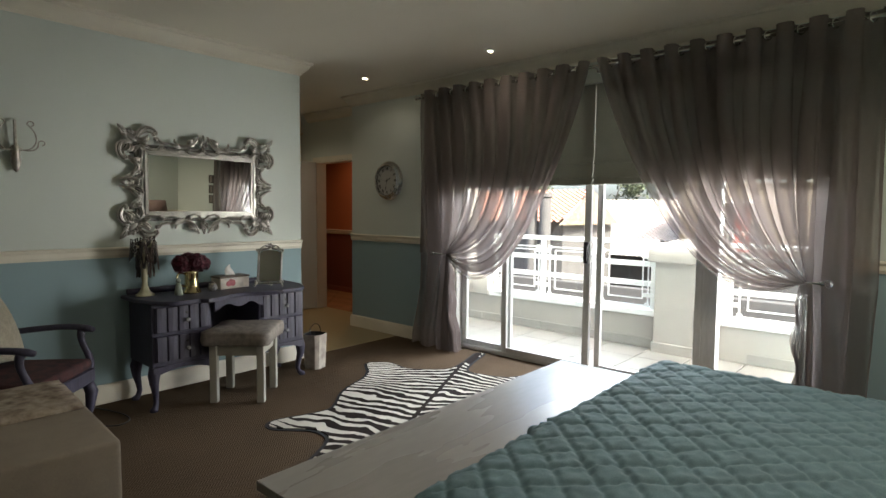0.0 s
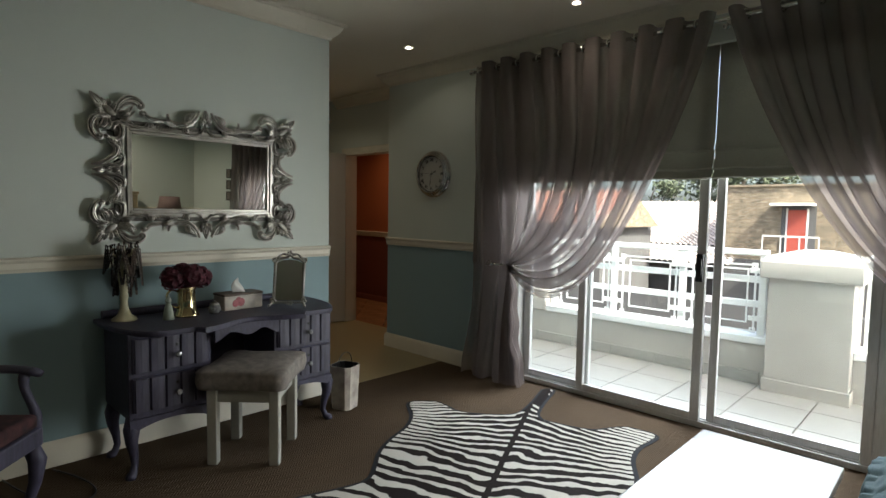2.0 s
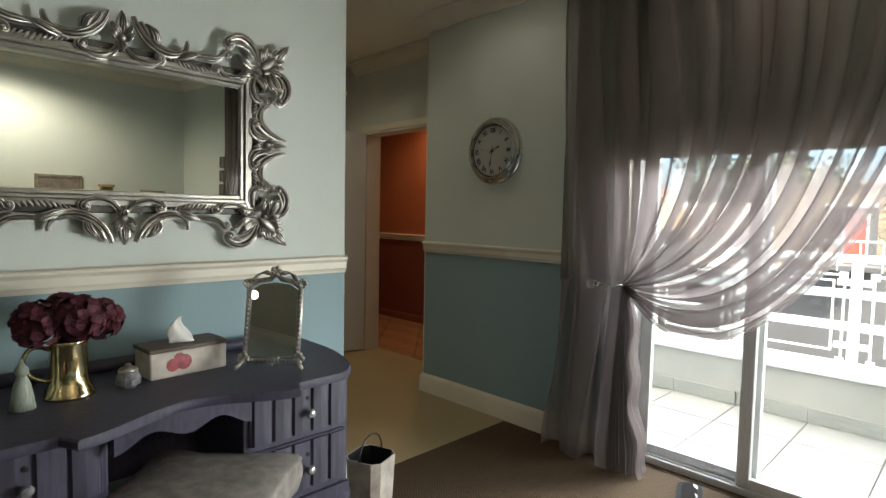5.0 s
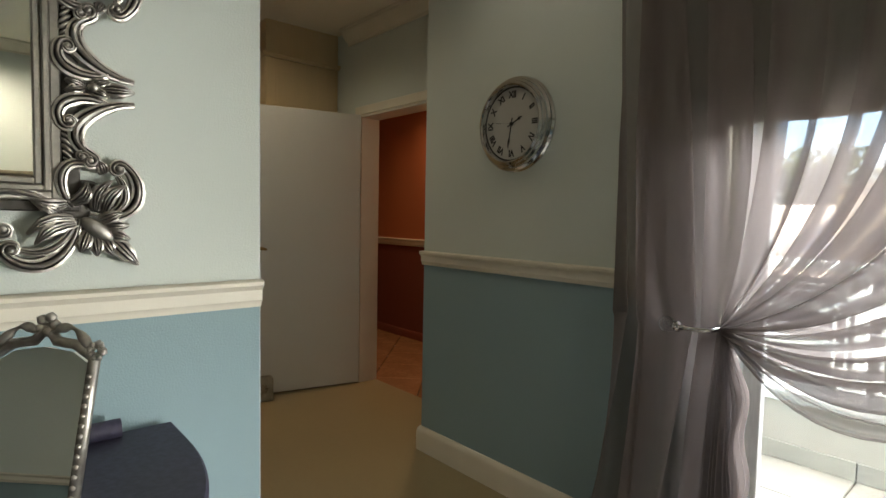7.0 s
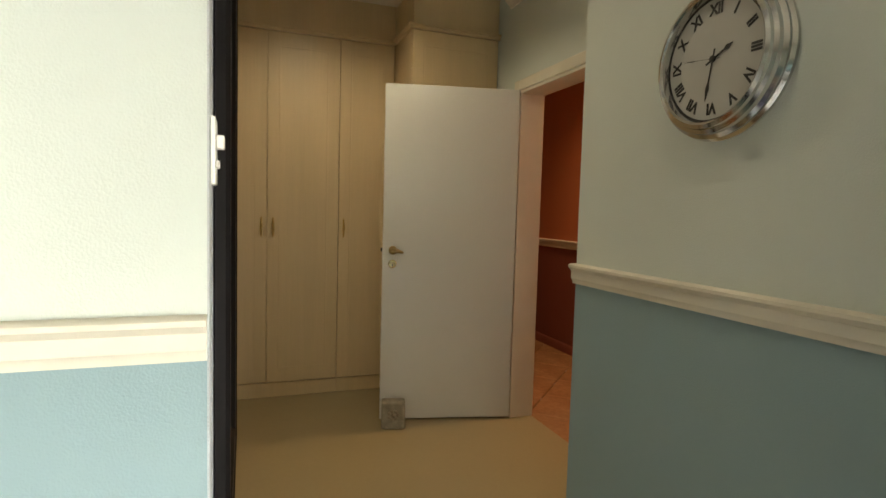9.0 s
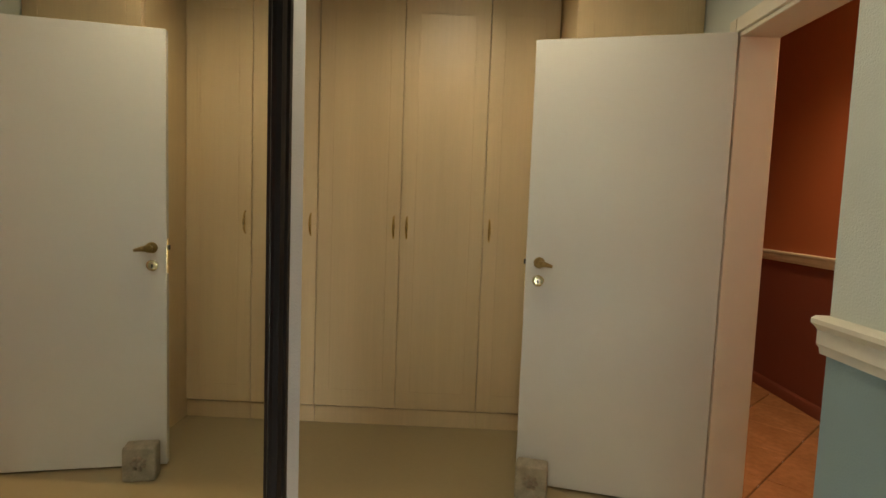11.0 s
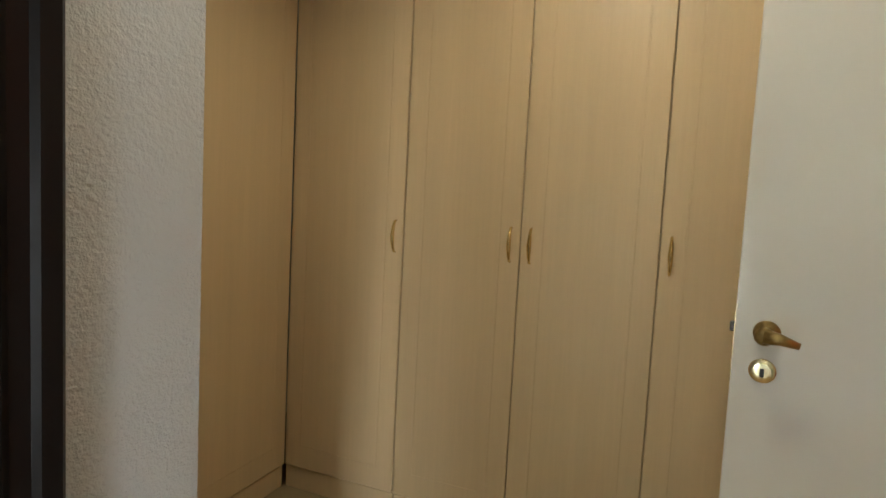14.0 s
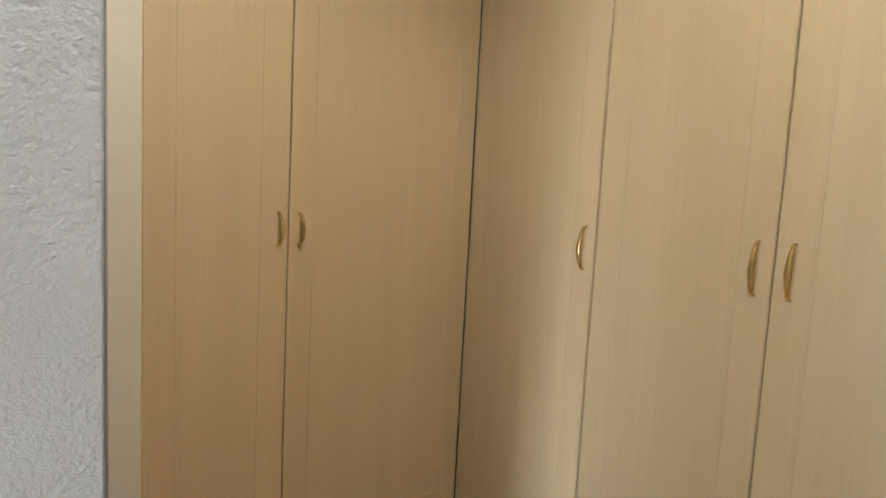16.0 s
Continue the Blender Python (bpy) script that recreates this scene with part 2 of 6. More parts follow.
M_QUILT = mat("teal_quilt_cloth", (0.145, 0.245, 0.285), 0.8, var=0.10, scale=9, fine=0.2, fscale=300, bump=0.35)
M_BENCH = mat("grey_painted_board", (0.30, 0.29, 0.27), 0.27, var=0.05, scale=3, fine=0.08, fscale=40, stretch=(1, 0.2, 1), spec=0.42)
M_LINEN = mat("beige_linen", (0.32, 0.27, 0.215), 0.92, var=0.06, scale=12, fine=0.3, fscale=500, bump=0.5)
M_GRASS = mat("far_garden_ground", (0.085, 0.08, 0.065), 0.95, var=0.2, scale=0.5)


# ---- shape helpers ----
def world_of(ob):
    if ob is None:
        return Matrix.Identity(4)
    return world_of(ob.parent) @ (ob.matrix_parent_inverse if ob.parent else Matrix.Identity(4)) @ ob.matrix_basis


def part(name, bm, material, parent=None, label="", smooth=False, fix=True):
    """Links a bmesh in world places as one mesh object, under a thing where one is given."""
    me = bpy.data.meshes.new(name)
    if fix:
        bmesh.ops.recalc_face_normals(bm, faces=bm.faces[:])
    bm.to_mesh(me)
    bm.free()
    me.materials.append(material)
    if smooth:
        me.shade_smooth()
        if smooth != True:
            me.set_sharp_from_angle(angle=radians(smooth))
    ob = new(name, me)
    if parent:
        ob.parent = parent
        ob.matrix_parent_inverse = world_of(parent).inverted()
    if label:
        tagged(ob, label)
    return ob


def thing(name, at, label, category, group="", kind=""):
    ob = new(name)
    ob.location = at
    ob.empty_display_size = 0.1
    return tagged(ob, label, category, group, kind)


def B():
    return bmesh.new()


def box(bm, x0, x1, y0, y1, z0, z1, bevel=0.0, seg=1):
    m = Matrix.LocRotScale(((x0 + x1) / 2, (y0 + y1) / 2, (z0 + z1) / 2), None, (abs(x1 - x0), abs(y1 - y0), abs(z1 - z0)))
    r = bmesh.ops.create_cube(bm, size=1, matrix=m)
    if bevel:
        vs = set(r["verts"])
        es = [e for e in bm.edges if e.verts[0] in vs and e.verts[1] in vs]
        bmesh.ops.bevel(bm, geom=es, offset=bevel, segments=seg, affect="EDGES", profile=0.6)
    return bm


def slab(x0, x1, y0, y1, z0, z1, bevel=0.0, seg=1):
    return box(bmesh.new(), x0, x1, y0, y1, z0, z1, bevel, seg)


def loft(bm, rings, closed=True, caps=True):
    """Skin over rings of equally many points."""
    vs = [[bm.verts.new(p) for p in r] for r in rings]
    n = len(vs[0])
    for a, b in zip(vs, vs[1:]):
        for i in range(n if closed else n - 1):
            j = (i + 1) % n
            bm.faces.new((a[i], a[j], b[j], b[i]))
    if caps and closed:
        bm.faces.new(vs[0][::-1])
        bm.faces.new(vs[-1])
    return bm


def tube(bm, pts, r, seg=8, flat=1.0, caps=True):
    """A round rod along points; r is one radius or one a point."""
    pts = [Vector(p) for p in pts]
    rs = r if isinstance(r, (list, tuple)) else [r] * len(pts)
    rings, up = [], None
    for i, p in enumerate(pts):
        d = (pts[min(i + 1, len(pts) - 1)] - pts[max(i - 1, 0)]).normalized()
        if up is None:
            up = Vector((0, 0, 1)) if abs(d.z) < 0.9 else Vector((1, 0, 0))
        s = d.cross(up).normalized()
        up = s.cross(d).normalized()
        rings.append([p + (s * math.cos(a) + up * math.sin(a) * flat) * rs[i] for a in (2 * math.pi * k / seg for k in range(seg))])
    return loft(bm, rings, True, caps)


def lathe(bm, profile, at=(0, 0, 0), seg=24, m=None):
    """A turned body: (radius, height) pairs from the foot up."""
    rings = [[Vector((max(r, 1e-4) * math.cos(2 * math.pi * k / seg), max(r, 1e-4) * math.sin(2 * math.pi * k / seg), z)) for k in range(seg)] for r, z in profile]
    mm = m or Matrix.Translation(at)
    return loft(bm, [[mm @ p for p in r] for r in rings])


def moulding(bm, path, profile, closed=False):
    """Sweeps a (depth, height) profile along a plan path, depth to the path's left, with mitred corners."""
    P = [Vector((x, y)) for x, y in path]
    rings = []
    for i, p in enumerate(P):
        a = (p - P[i - 1]).normalized() if i else None
        b = (P[i + 1] - p).normalized() if i < len(P) - 1 else None
        na = Vector((-a.y, a.x)) if a else None
        nb = Vector((-b.y, b.x)) if b else None
        if na and nb:
            o = na + nb
            o = o / max(0.2, o.dot(na))
        else:
            o = na or nb
        rings.append([(p.x + o.x * d, p.y + o.y * d, z) for d, z in profile])
    return loft(bm, rings, True, True)


def bezier(p0, p1, p2, p3, n):
    p0, p1, p2, p3 = map(Vector, (p0, p1, p2, p3))
    return [p0 * (1 - t) ** 3 + p1 * 3 * t * (1 - t) ** 2 + p2 * 3 * t * t * (1 - t) + p3 * t ** 3 for t in (i / n for i in range(n + 1))]


def wall_with_hole(bm, axis, at, thick, u0, u1, z0, z1, holes):
    """A wall slab in the plane axis = at, from at to at + thick, with square holes (u0, u1, z0, z1) right through."""
    us = sorted({u0, u1, *[h[0] for h in holes], *[h[1] for h in holes]})
    zs = sorted({z0, z1, *[h[2] for h in holes], *[h[3] for h in holes]})
    for a, b in zip(us, us[1:]):
        for c, d in zip(zs, zs[1:]):
            if any(h[0] <= (a + b) / 2 <= h[1] and h[2] <= (c + d) / 2 <= h[3] for h in holes):
                continue
            if axis == "y":
                box(bm, a, b, at, at + thick, c, d)
            else:
                box(bm, at, at + thick, a, b, c, d)
    bmesh.ops.remove_doubles(bm, verts=bm.verts[:], dist=1e-5)
    inner = [f for f in bm.faces if sum(1 for g in bm.faces if g is not f and (g.calc_center_median() - f.calc_center_median()).length < 1e-4)]
    bmesh.ops.delete(bm, geom=inner, context="FACES")
    return bm


# ---- setting ----
WX, RY, CY, DY = -3.185, 3.29, 4.545, 4.94      # dresser wall, mirror wall, clock wall, door wall
CX, TX, FX, FY = -3.985, -4.73, -5.995, 2.475    # clock wall's corner, mirror wall's end, wardrobe fronts
CEIL = 2.70
EX, BY = 2.45, -2.3                             # wall behind the bed, wall behind the start
WIN = (-2.44, 0.66, 0.0, 2.42)


def struct(name, bm, material, label, category="wall", smooth=False):
    return tagged(part(name, bm, material, None, "", smooth), label, category, "", "structure")


struct("floor", slab(-3.2, EX + 0.12, BY - 0.12, CY + 0.26, -0.2, 0.0), M_SISAL, "brown sisal carpet in a herringbone weave over the bedroom floor", "floor")
struct("floor_passage", slab(-6.7, -3.2, 1.6, 5.08, -0.2, 0.002), M_PASS, "smooth tan floor of the wardrobe passage", "floor")
struct("wall_dresser", slab(WX - 0.12, WX, BY, RY, 0, CEIL), M_WALL, "wall in pale sage over blue-green behind the dressing table")
struct("wall_mirror_end", slab(WX - 0.12, WX - 0.0015, RY, RY + 0.003, 0, CEIL), M_TEX, "stippled off-white end of the dressing wall")
struct("wall_mirror", slab(TX, WX - 0.12, RY - 0.12, RY, 0, CEIL), M_TEX, "stippled off-white return wall of the passage")
bm = wall_with_hole(B(), "y", CY, 0.24, CX, EX + 0.12, 0, CEIL, [WIN])
struct("wall_window", bm, M_WALL, "window wall in pale sage over blue-green with a wide opening")
DOOR = (-5.25, -4.38, 0.0, 2.05)
bm = wall_with_hole(B(), "y", DY, 0.14, -6.7, CX, 0, CEIL, [DOOR])
struct("wall_door", bm, M_SAGE, "pale sage wall with the passage door opening")
struct("wall_corner", slab(CX, CX + 0.12, CY + 0.24, DY + 0.14, 0, CEIL), M_WALL, "short return wall at the passage corner")
struct("wall_head", slab(EX, EX + 0.12, BY, CY, 0, CEIL), M_WALL, "wall in two greens behind the bed's head")
struct("wall_back", slab(WX - 0.12, EX + 0.12, BY - 0.12, BY, 0, CEIL), M_WALL, "wall in two greens behind the start of the walk")
struct("wall_closet", slab(-6.7, WX - 0.12, 1.5, 1.62, 0, CEIL), M_TEX, "plain wall behind the wardrobes")
struct("wall_closet_end", slab(-6.82, -6.7, 1.5, 5.08, 0, CEIL), M_TEX, "plain wall behind the tall wardrobes")
struct("ceiling", slab(-6.82, EX + 0.12, BY - 0.12, 5.08, CEIL, CEIL + 0.15), M_CEIL, "plain warm white ceiling", "ceiling")
CORN = [(0, 2.585), (0.012, 2.585), (0.016, 2.602), (0.03, 2.612), (0.05, 2.632), (0.066, 2.655), (0.074, 2.675), (0.09, 2.68), (0.094, 2.699), (0, 2.699)]
bm = moulding(B(), [(TX, RY), (WX, RY), (WX, BY), (EX, BY), (EX, CY), (CX, CY), (CX, DY), (-5.42, DY)], [(-0 + d, z) for d, z in CORN])
struct("cornice", bm, M_TRIM, "cream coved cornice under the ceiling", "cornice", 40)
RAILP = [(0, 1.03), (0.012, 1.03), (0.014, 1.042), (0.020, 1.05), (0.020, 1.078), (0.027, 1.086), (0.034, 1.092), (0.034, 1.101), (0.026, 1.106), (0, 1.106)]
bm = moulding(B(), [(WX, RY + 0.0), (WX, BY), (EX, BY), (EX, CY), (0.75, CY)], RAILP)
struct("dado_rail", bm, M_TRIM, "cream dado rail round the bedroom walls", "rail", 35)
struct("dado_rail", moulding(B(), [(-2.50, CY), (CX - 0.004, CY)], RAILP), M_TRIM, "cream dado rail under the clock", "rail", 35)
BASEP = [(0, 0), (0.020, 0), (0.020, 0.105), (0.014, 0.125), (0.006, 0.135), (0, 0.135)]
bm = moulding(B(), [(TX, RY), (WX, RY), (WX, BY), (EX, BY), (EX, CY), (WIN[1] + 0.02, CY)], BASEP)
struct("baseboard", bm, M_TRIM, "cream skirting board round the bedroom", "skirting", 35)
struct("baseboard", moulding(B(), [(WIN[0] - 0.02, CY), (CX, CY), (CX, DY), (DOOR[1] + 0.09, DY)], BASEP), M_TRIM, "cream skirting board below the clock wall", "skirting", 35)

# hall behind the door
struct("floor_hall", slab(-9.0, -4.0, 5.08, 6.34, -0.25, -0.012), M_GROUT, "dark grout bed under the hall tiles", "floor")
struct("wall_hall", slab(-9.0, -4.0, 6.2, 6.32, 0, CEIL), M_RED, "rust red hall wall, darker under its rail")
struct("wall_hall_side", slab(-9.12, -9.0, 4.94, 6.32, 0, CEIL), M_RED, "rust red end wall of the hall")
struct("wall_hall_side", slab(-4.0, -3.87, 5.08, 6.32, 0, CEIL), M_RED, "rust red end wall of the hall")
struct("wall_hall_back", slab(-9.0, -6.7, 4.94, 5.08, 0, CEIL), M_RED, "rust red inner wall of the hall")
struct("ceiling_hall", slab(-9.12, -3.87, 5.08, 6.32, CEIL, CEIL + 0.15), M_CEIL, "plain hall ceiling", "ceiling")
struct("dado_rail", moulding(B(), [(-4.0, 6.2), (-9.0, 6.2)], [(d, z - 0.055) for d, z in RAILP]), M_TRIM, "cream dado rail on the red hall wall", "rail", 35)
struct("baseboard", moulding(B(), [(-4.0, 6.2), (-9.0, 6.2)], [(d, z * 0.6) for d, z in BASEP]), M_RED, "dark red tile skirting in the hall", "skirting", 35)

# ---- passage door ----
bm = B()
for x0, x1 in ((DOOR[0], DOOR[0] + 0.03), (DOOR[1] - 0.03, DOOR[1])):
    box(bm, x0, x1, DY - 0.012, DY + 0.15, 0, 2.05, 0.003)
box(bm, DOOR[0] + 0.03, DOOR[1] - 0.03, DY - 0.012, DY + 0.15, 2.02, 2.05, 0.003)
door_frame = struct("door_frame", bm, M_TRIM, "cream timber lining of the open passage door", "door frame")
bm = B()
for x0, x1, z0, z1 in ((DOOR[0] - 0.045, DOOR[0] + 0.012, 0, 2.1), (DOOR[1] - 0.012, DOOR[1] + 0.06, 0, 2.1), (DOOR[0] + 0.012, DOOR[1] - 0.012, 2.038, 2.1)):
    box(bm, x0, x1, DY - 0.024, DY - 0.002, z0, z1, 0.004)
part("architrave", bm, M_TRIM, door_frame)
HINGE, EDGE = Vector((-5.215, 4.918)), Vector((-5.40, 4.128))
ang = math.atan2((EDGE - HINGE).y, (EDGE - HINGE).x)
DM = Matrix.Translation((HINGE.x, HINGE.y, 0)) @ Matrix.Rotation(ang, 4, "Z")   # door's own axes: x along the leaf
DW = (EDGE - HINGE).length
door = thing("door_1", (HINGE.x, HINGE.y, 0.01), "white-painted flush door standing open against the wardrobe", "door", "", "structure")
bm = slab(0.0, DW, -0.04, 0.0, 0.012, 2.038, 0.003)
bm.transform(DM)
part("door_leaf", bm, M_DOORP, door)


# ---- wardrobes ----
def handle_bow(bm, x, y, z, nx, ny, h=0.125):
    """Slim bow handle, standing on a front whose outward way is (nx, ny)."""
    pts = [(x + nx * d, y + ny * d, z + h * (k - 0.5)) for k, d in ((0, 0.0), (0.02, 0.012), (0.2, 0.024), (0.5, 0.030), (0.8, 0.024), (0.98, 0.012), (1, 0.0))]
    tube(bm, pts, [0.004, 0.0045, 0.006, 0.0085, 0.006, 0.0045, 0.004], 8)


def wardrobe(name, label, x0, x1, y0, y1, doors, face, top=2.44, grip=0.125):
    """A carcass with its doors. face 'x': front looks to +x at x1; face 'y': front looks to +y at y1.
    doors: (start, end, handle place or None) along the front."""
    w = thing(name, ((x0 + x1) / 2, (y0 + y1) / 2, 0), label, "wardrobe", "maple wardrobes")
    if face == "x":
        part("carcass", slab(x0, x1 - 0.02, y0, y1, 0.10, top, 0.002), M_MAPLE, w)
        part("plinth", slab(x0, x1 - 0.012, y0, y1, 0.002, 0.10, 0.002), M_MAPLE, w)
    else:
        part("carcass", slab(x0, x1, y0, y1 - 0.02, 0.10, top, 0.002), M_MAPLE, w)
        part("plinth", slab(x0, x1, y0, y1 - 0.012, 0.002, 0.10, 0.002), M_MAPLE, w)
    for a, b, h in doors:
        g = 0.0016
        d = B()
        if face == "x":
            box(d, x1 - 0.018, x1, a + g, b - g, 0.108, top - 0.012, 0.0025)
        else:
            box(d, a + g, b - g, y1 - 0.018, y1, 0.108, top - 0.012, 0.0025)
        leaf = part("wardrobe_door", d, M_MAPLE, w)
        # shallow routed panel line, proud by a hair
        r = B()
        i, q = 0.075, 0.008
        for u0, u1, z0, z1 in ((a + i, a + i + q, 0.2, top - 0.1), (b - i - q, b - i, 0.2, top - 0.1), (a + i + q, b - i - q, 0.2, 0.2 + q), (a + i + q, b - i - q, top - 0.1 - q, top - 0.1)):
            if u1 > u0 and b - a > 0.3:
                if face == "x":
                    box(r, x1 - 0.004, x1 + 0.0012, u0, u1, z0, z1, 0.001)
                else:
                    box(r, u0, u1, y1 - 0.004, y1 + 0.0012, z0, z1, 0.001)
        if len(r.verts):
            part("panel_bead", r, M_MAPLE, leaf)
        else:
            r.free()
        if h is not None:
            hb = B()
            if face == "x":
                handle_bow(hb, x1, h, 1.158, 1, 0, grip)
            else:
                handle_bow(hb, h, y1, 1.172, 0, 1, grip)
            part("handle", hb, M_BRASS, leaf, "slim brass bow handle", True)
    return w


WTOP = 2.445
wardrobe("wardrobe", "tall maple-veneer wardrobe with two doors and brass handles", FX - 0.6, FX, 3.017, 3.955, [(3.017, 3.487, 3.452), (3.487, 3.955, 3.526)], "x")
wardrobe("wardrobe", "tall maple-veneer corner wardrobe door beside the closet", FX - 0.6, FX, FY, 3.013, [(FY + 0.0, 3.013, 2.981)], "x")
wardrobe("wardrobe", "maple-veneer wardrobe door half hidden by the open door", FX - 0.6, FX, 3.956, 4.335, [(3.956, 4.335, 3.990)], "x")
wardrobe("wardrobe", "maple-veneer closet wardrobe with a pair of doors", -5.996, -4.925, FY - 0.55, FY, [(-5.996, -5.298, -5.329), (-5.298, -4.925, -5.267)], "y", grip=0.09)
wardrobe("tall_cupboard", "maple-veneer cupboard standing forward behind the open door", FX - 0.6, -5.58, 4.339, DY - 0.004, [(4.339, DY - 0.006, None)], "x")
# cream end panel and blank wall beside the closet wardrobe
struct("end_panel", slab(-4.925, -4.85, FY - 0.55, FY + 0.012, 0, WTOP, 0.004), M_TRIM, "cream painted end panel beside the closet wardrobe", "panel")
struct("wall_closet_front", slab(-4.85, WX - 0.12, FY - 0.05, FY, 0, CEIL), M_TEX, "plain closet wall beside the wardrobe")
# pelmets above the wardrobes, up to the ceiling
bm = slab(FX - 0.6, FX - 0.008, FY, 4.339, WTOP, CEIL)
pel = struct("wardrobe_pelmet", bm, M_MAPLE, "maple boxing between the wardrobes and the ceiling", "pelmet")
PEL = [(0, 2.43), (0.018, 2.43), (0.022, 2.442), (0.034, 2.45), (0.034, 2.462), (0, 2.462)]
part("pelmet_bead", moulding(B(), [(FX, 4.33), (FX, FY + 0.01)], [(d, z) for d, z in PEL]), M_MAPLE, pel)
bm = slab(FX - 0.6, -5.59, 4.345, DY - 0.004, WTOP, CEIL)
pel2 = struct("wardrobe_pelmet", bm, M_MAPLE, "maple boxing above the forward cupboard", "pelmet")
part("pelmet_bead", moulding(B(), [(-5.58, DY - 0.004), (-5.58, 4.339), (FX + 0.04, 4.339)], PEL), M_MAPLE, pel2)
struct("wardrobe_pelmet", slab(-5.99, -4.925, FY - 0.55, FY - 0.008, WTOP, CEIL), M_MAPLE, "maple boxing above the closet wardrobe", "pelmet")

# ---- sliding window ----
struct("window_reveal", slab(WIN[0], WIN[0] + 0.004, CY + 0.003, 4.60, 0.002, 2.41), M_TRIM, "cream painted reveal beside the window", "reveal")
win = thing("window_1", (-0.9, 4.66, 0), "aluminium sliding glass doors to the balcony, one leaf slid open", "window", "", "structure")


def leaf(name, x0, x1, y, stile=0.075, z1=2.38, glass=True, label=""):
    f = B()
    box(f, x0, x0 + stile, y - 0.018, y + 0.018, 0.03, z1, 0.003)
    box(f, x1 - stile, x1, y - 0.018, y + 0.018, 0.03, z1, 0.003)
    box(f, x0 + stile, x1 - stile, y - 0.016, y + 0.016, 0.03, 0.085, 0.003)
    box(f, x0 + stile, x1 - stile, y - 0.016, y + 0.016, z1 - 0.05, z1, 0.003)
    fr = part(name, f, M_ALU, win, label)
    if glass:
        p = part("pane", slab(x0 + stile - 0.006, x1 - stile + 0.006, y - 0.003, y + 0.003, 0.08, z1 - 0.04), M_GLASS, fr)
        p.visible_shadow = False
    return fr


bm = B()
box(bm, WIN[0], WIN[0] + 0.035, 4.60, 4.74, 0.0, 2.42, 0.003)
box(bm, WIN[1] - 0.035, WIN[1], 4.60, 4.74, 0.0, 2.42, 0.003)
box(bm, WIN[0] + 0.035, WIN[1] - 0.035, 4.630, 4.74, 0.0, 0.028, 0.003)
box(bm, WIN[0] + 0.035, WIN[1] - 0.035, 4.60, 4.74, 2.385, 2.42, 0.003)
for y in (4.625, 4.668, 4.712):
    box(bm, WIN[0] + 0.035, WIN[1] - 0.035, y - 0.003, y + 0.003, 0.028, 0.04)
part("outer_frame", bm, M_ALU, win)
leaf("fixed_leaf", -2.40, -1.80, 4.70, 0.06)
slid = leaf("sliding_leaf", -1.88, -0.978, 4.655, 0.058)
leaf("fixed_leaf", -0.945, -0.05, 4.70, 0.05)
leaf("fixed_leaf", -0.135, 0.62, 4.655, 0.05)
part("post", slab(-0.085, 0.02, 4.635, 4.735, 0.03, 2.38, 0.004), M_ALU, win, "wide post between the leaves")
bm = B()
box(bm, -1.03, -0.985, 4.612, 4.64, 0.95, 1.13, 0.006, 2)
box(bm, -1.024, -0.991, 4.598, 4.613, 0.98, 1.10, 0.005, 2)
part("lock_handle", bm, M_BLACK, slid, "black plastic lock handle")

# ---- roman blinds ----
def roman_blind(x0, x1):
    b = thing("roman_blind", ((x0 + x1) / 2, 4.585, 1.63), "drawn-up sage roman blind with stacked folds", "blind", "roman blinds")
    prof = [(4.590, 2.46), (4.588, 2.1), (4.586, 1.84), (4.574, 1.80), (4.566, 1.785), (4.570, 1.776), (4.584, 1.772),
            (4.582, 1.72), (4.564, 1.685), (4.554, 1.666), (4.560, 1.657), (4.582, 1.655),
            (4.578, 1.640), (4.556, 1.622), (4.550, 1.610), (4.560, 1.602), (4.584, 1.606)]
    bmx = B()
    n = 14
    rings = []
    for i in range(n + 1):
        x = x0 + (x1 - x0) * i / n
        sag = 0.006 * math.sin(i * 1.9) + 0.004 * math.sin(i * 0.7)
        front = [(x, y, z + sag * (2.4 - z)) for y, z in prof]
        back = [(x, y + 0.012, z + sag * (2.4 - z)) for y, z in prof[::-1]]
        rings.append(front + back)
    loft(bmx, rings)
    part("cloth", bmx, M_BLIND, b, "", 50)
    part("head_rail", slab(x0, x1, 4.575, 4.615, 2.46, 2.50, 0.003), M_WHITE, b)
    return b


roman_blind(-2.436, -0.9435)
roman_blind(-0.9375, 0.656)


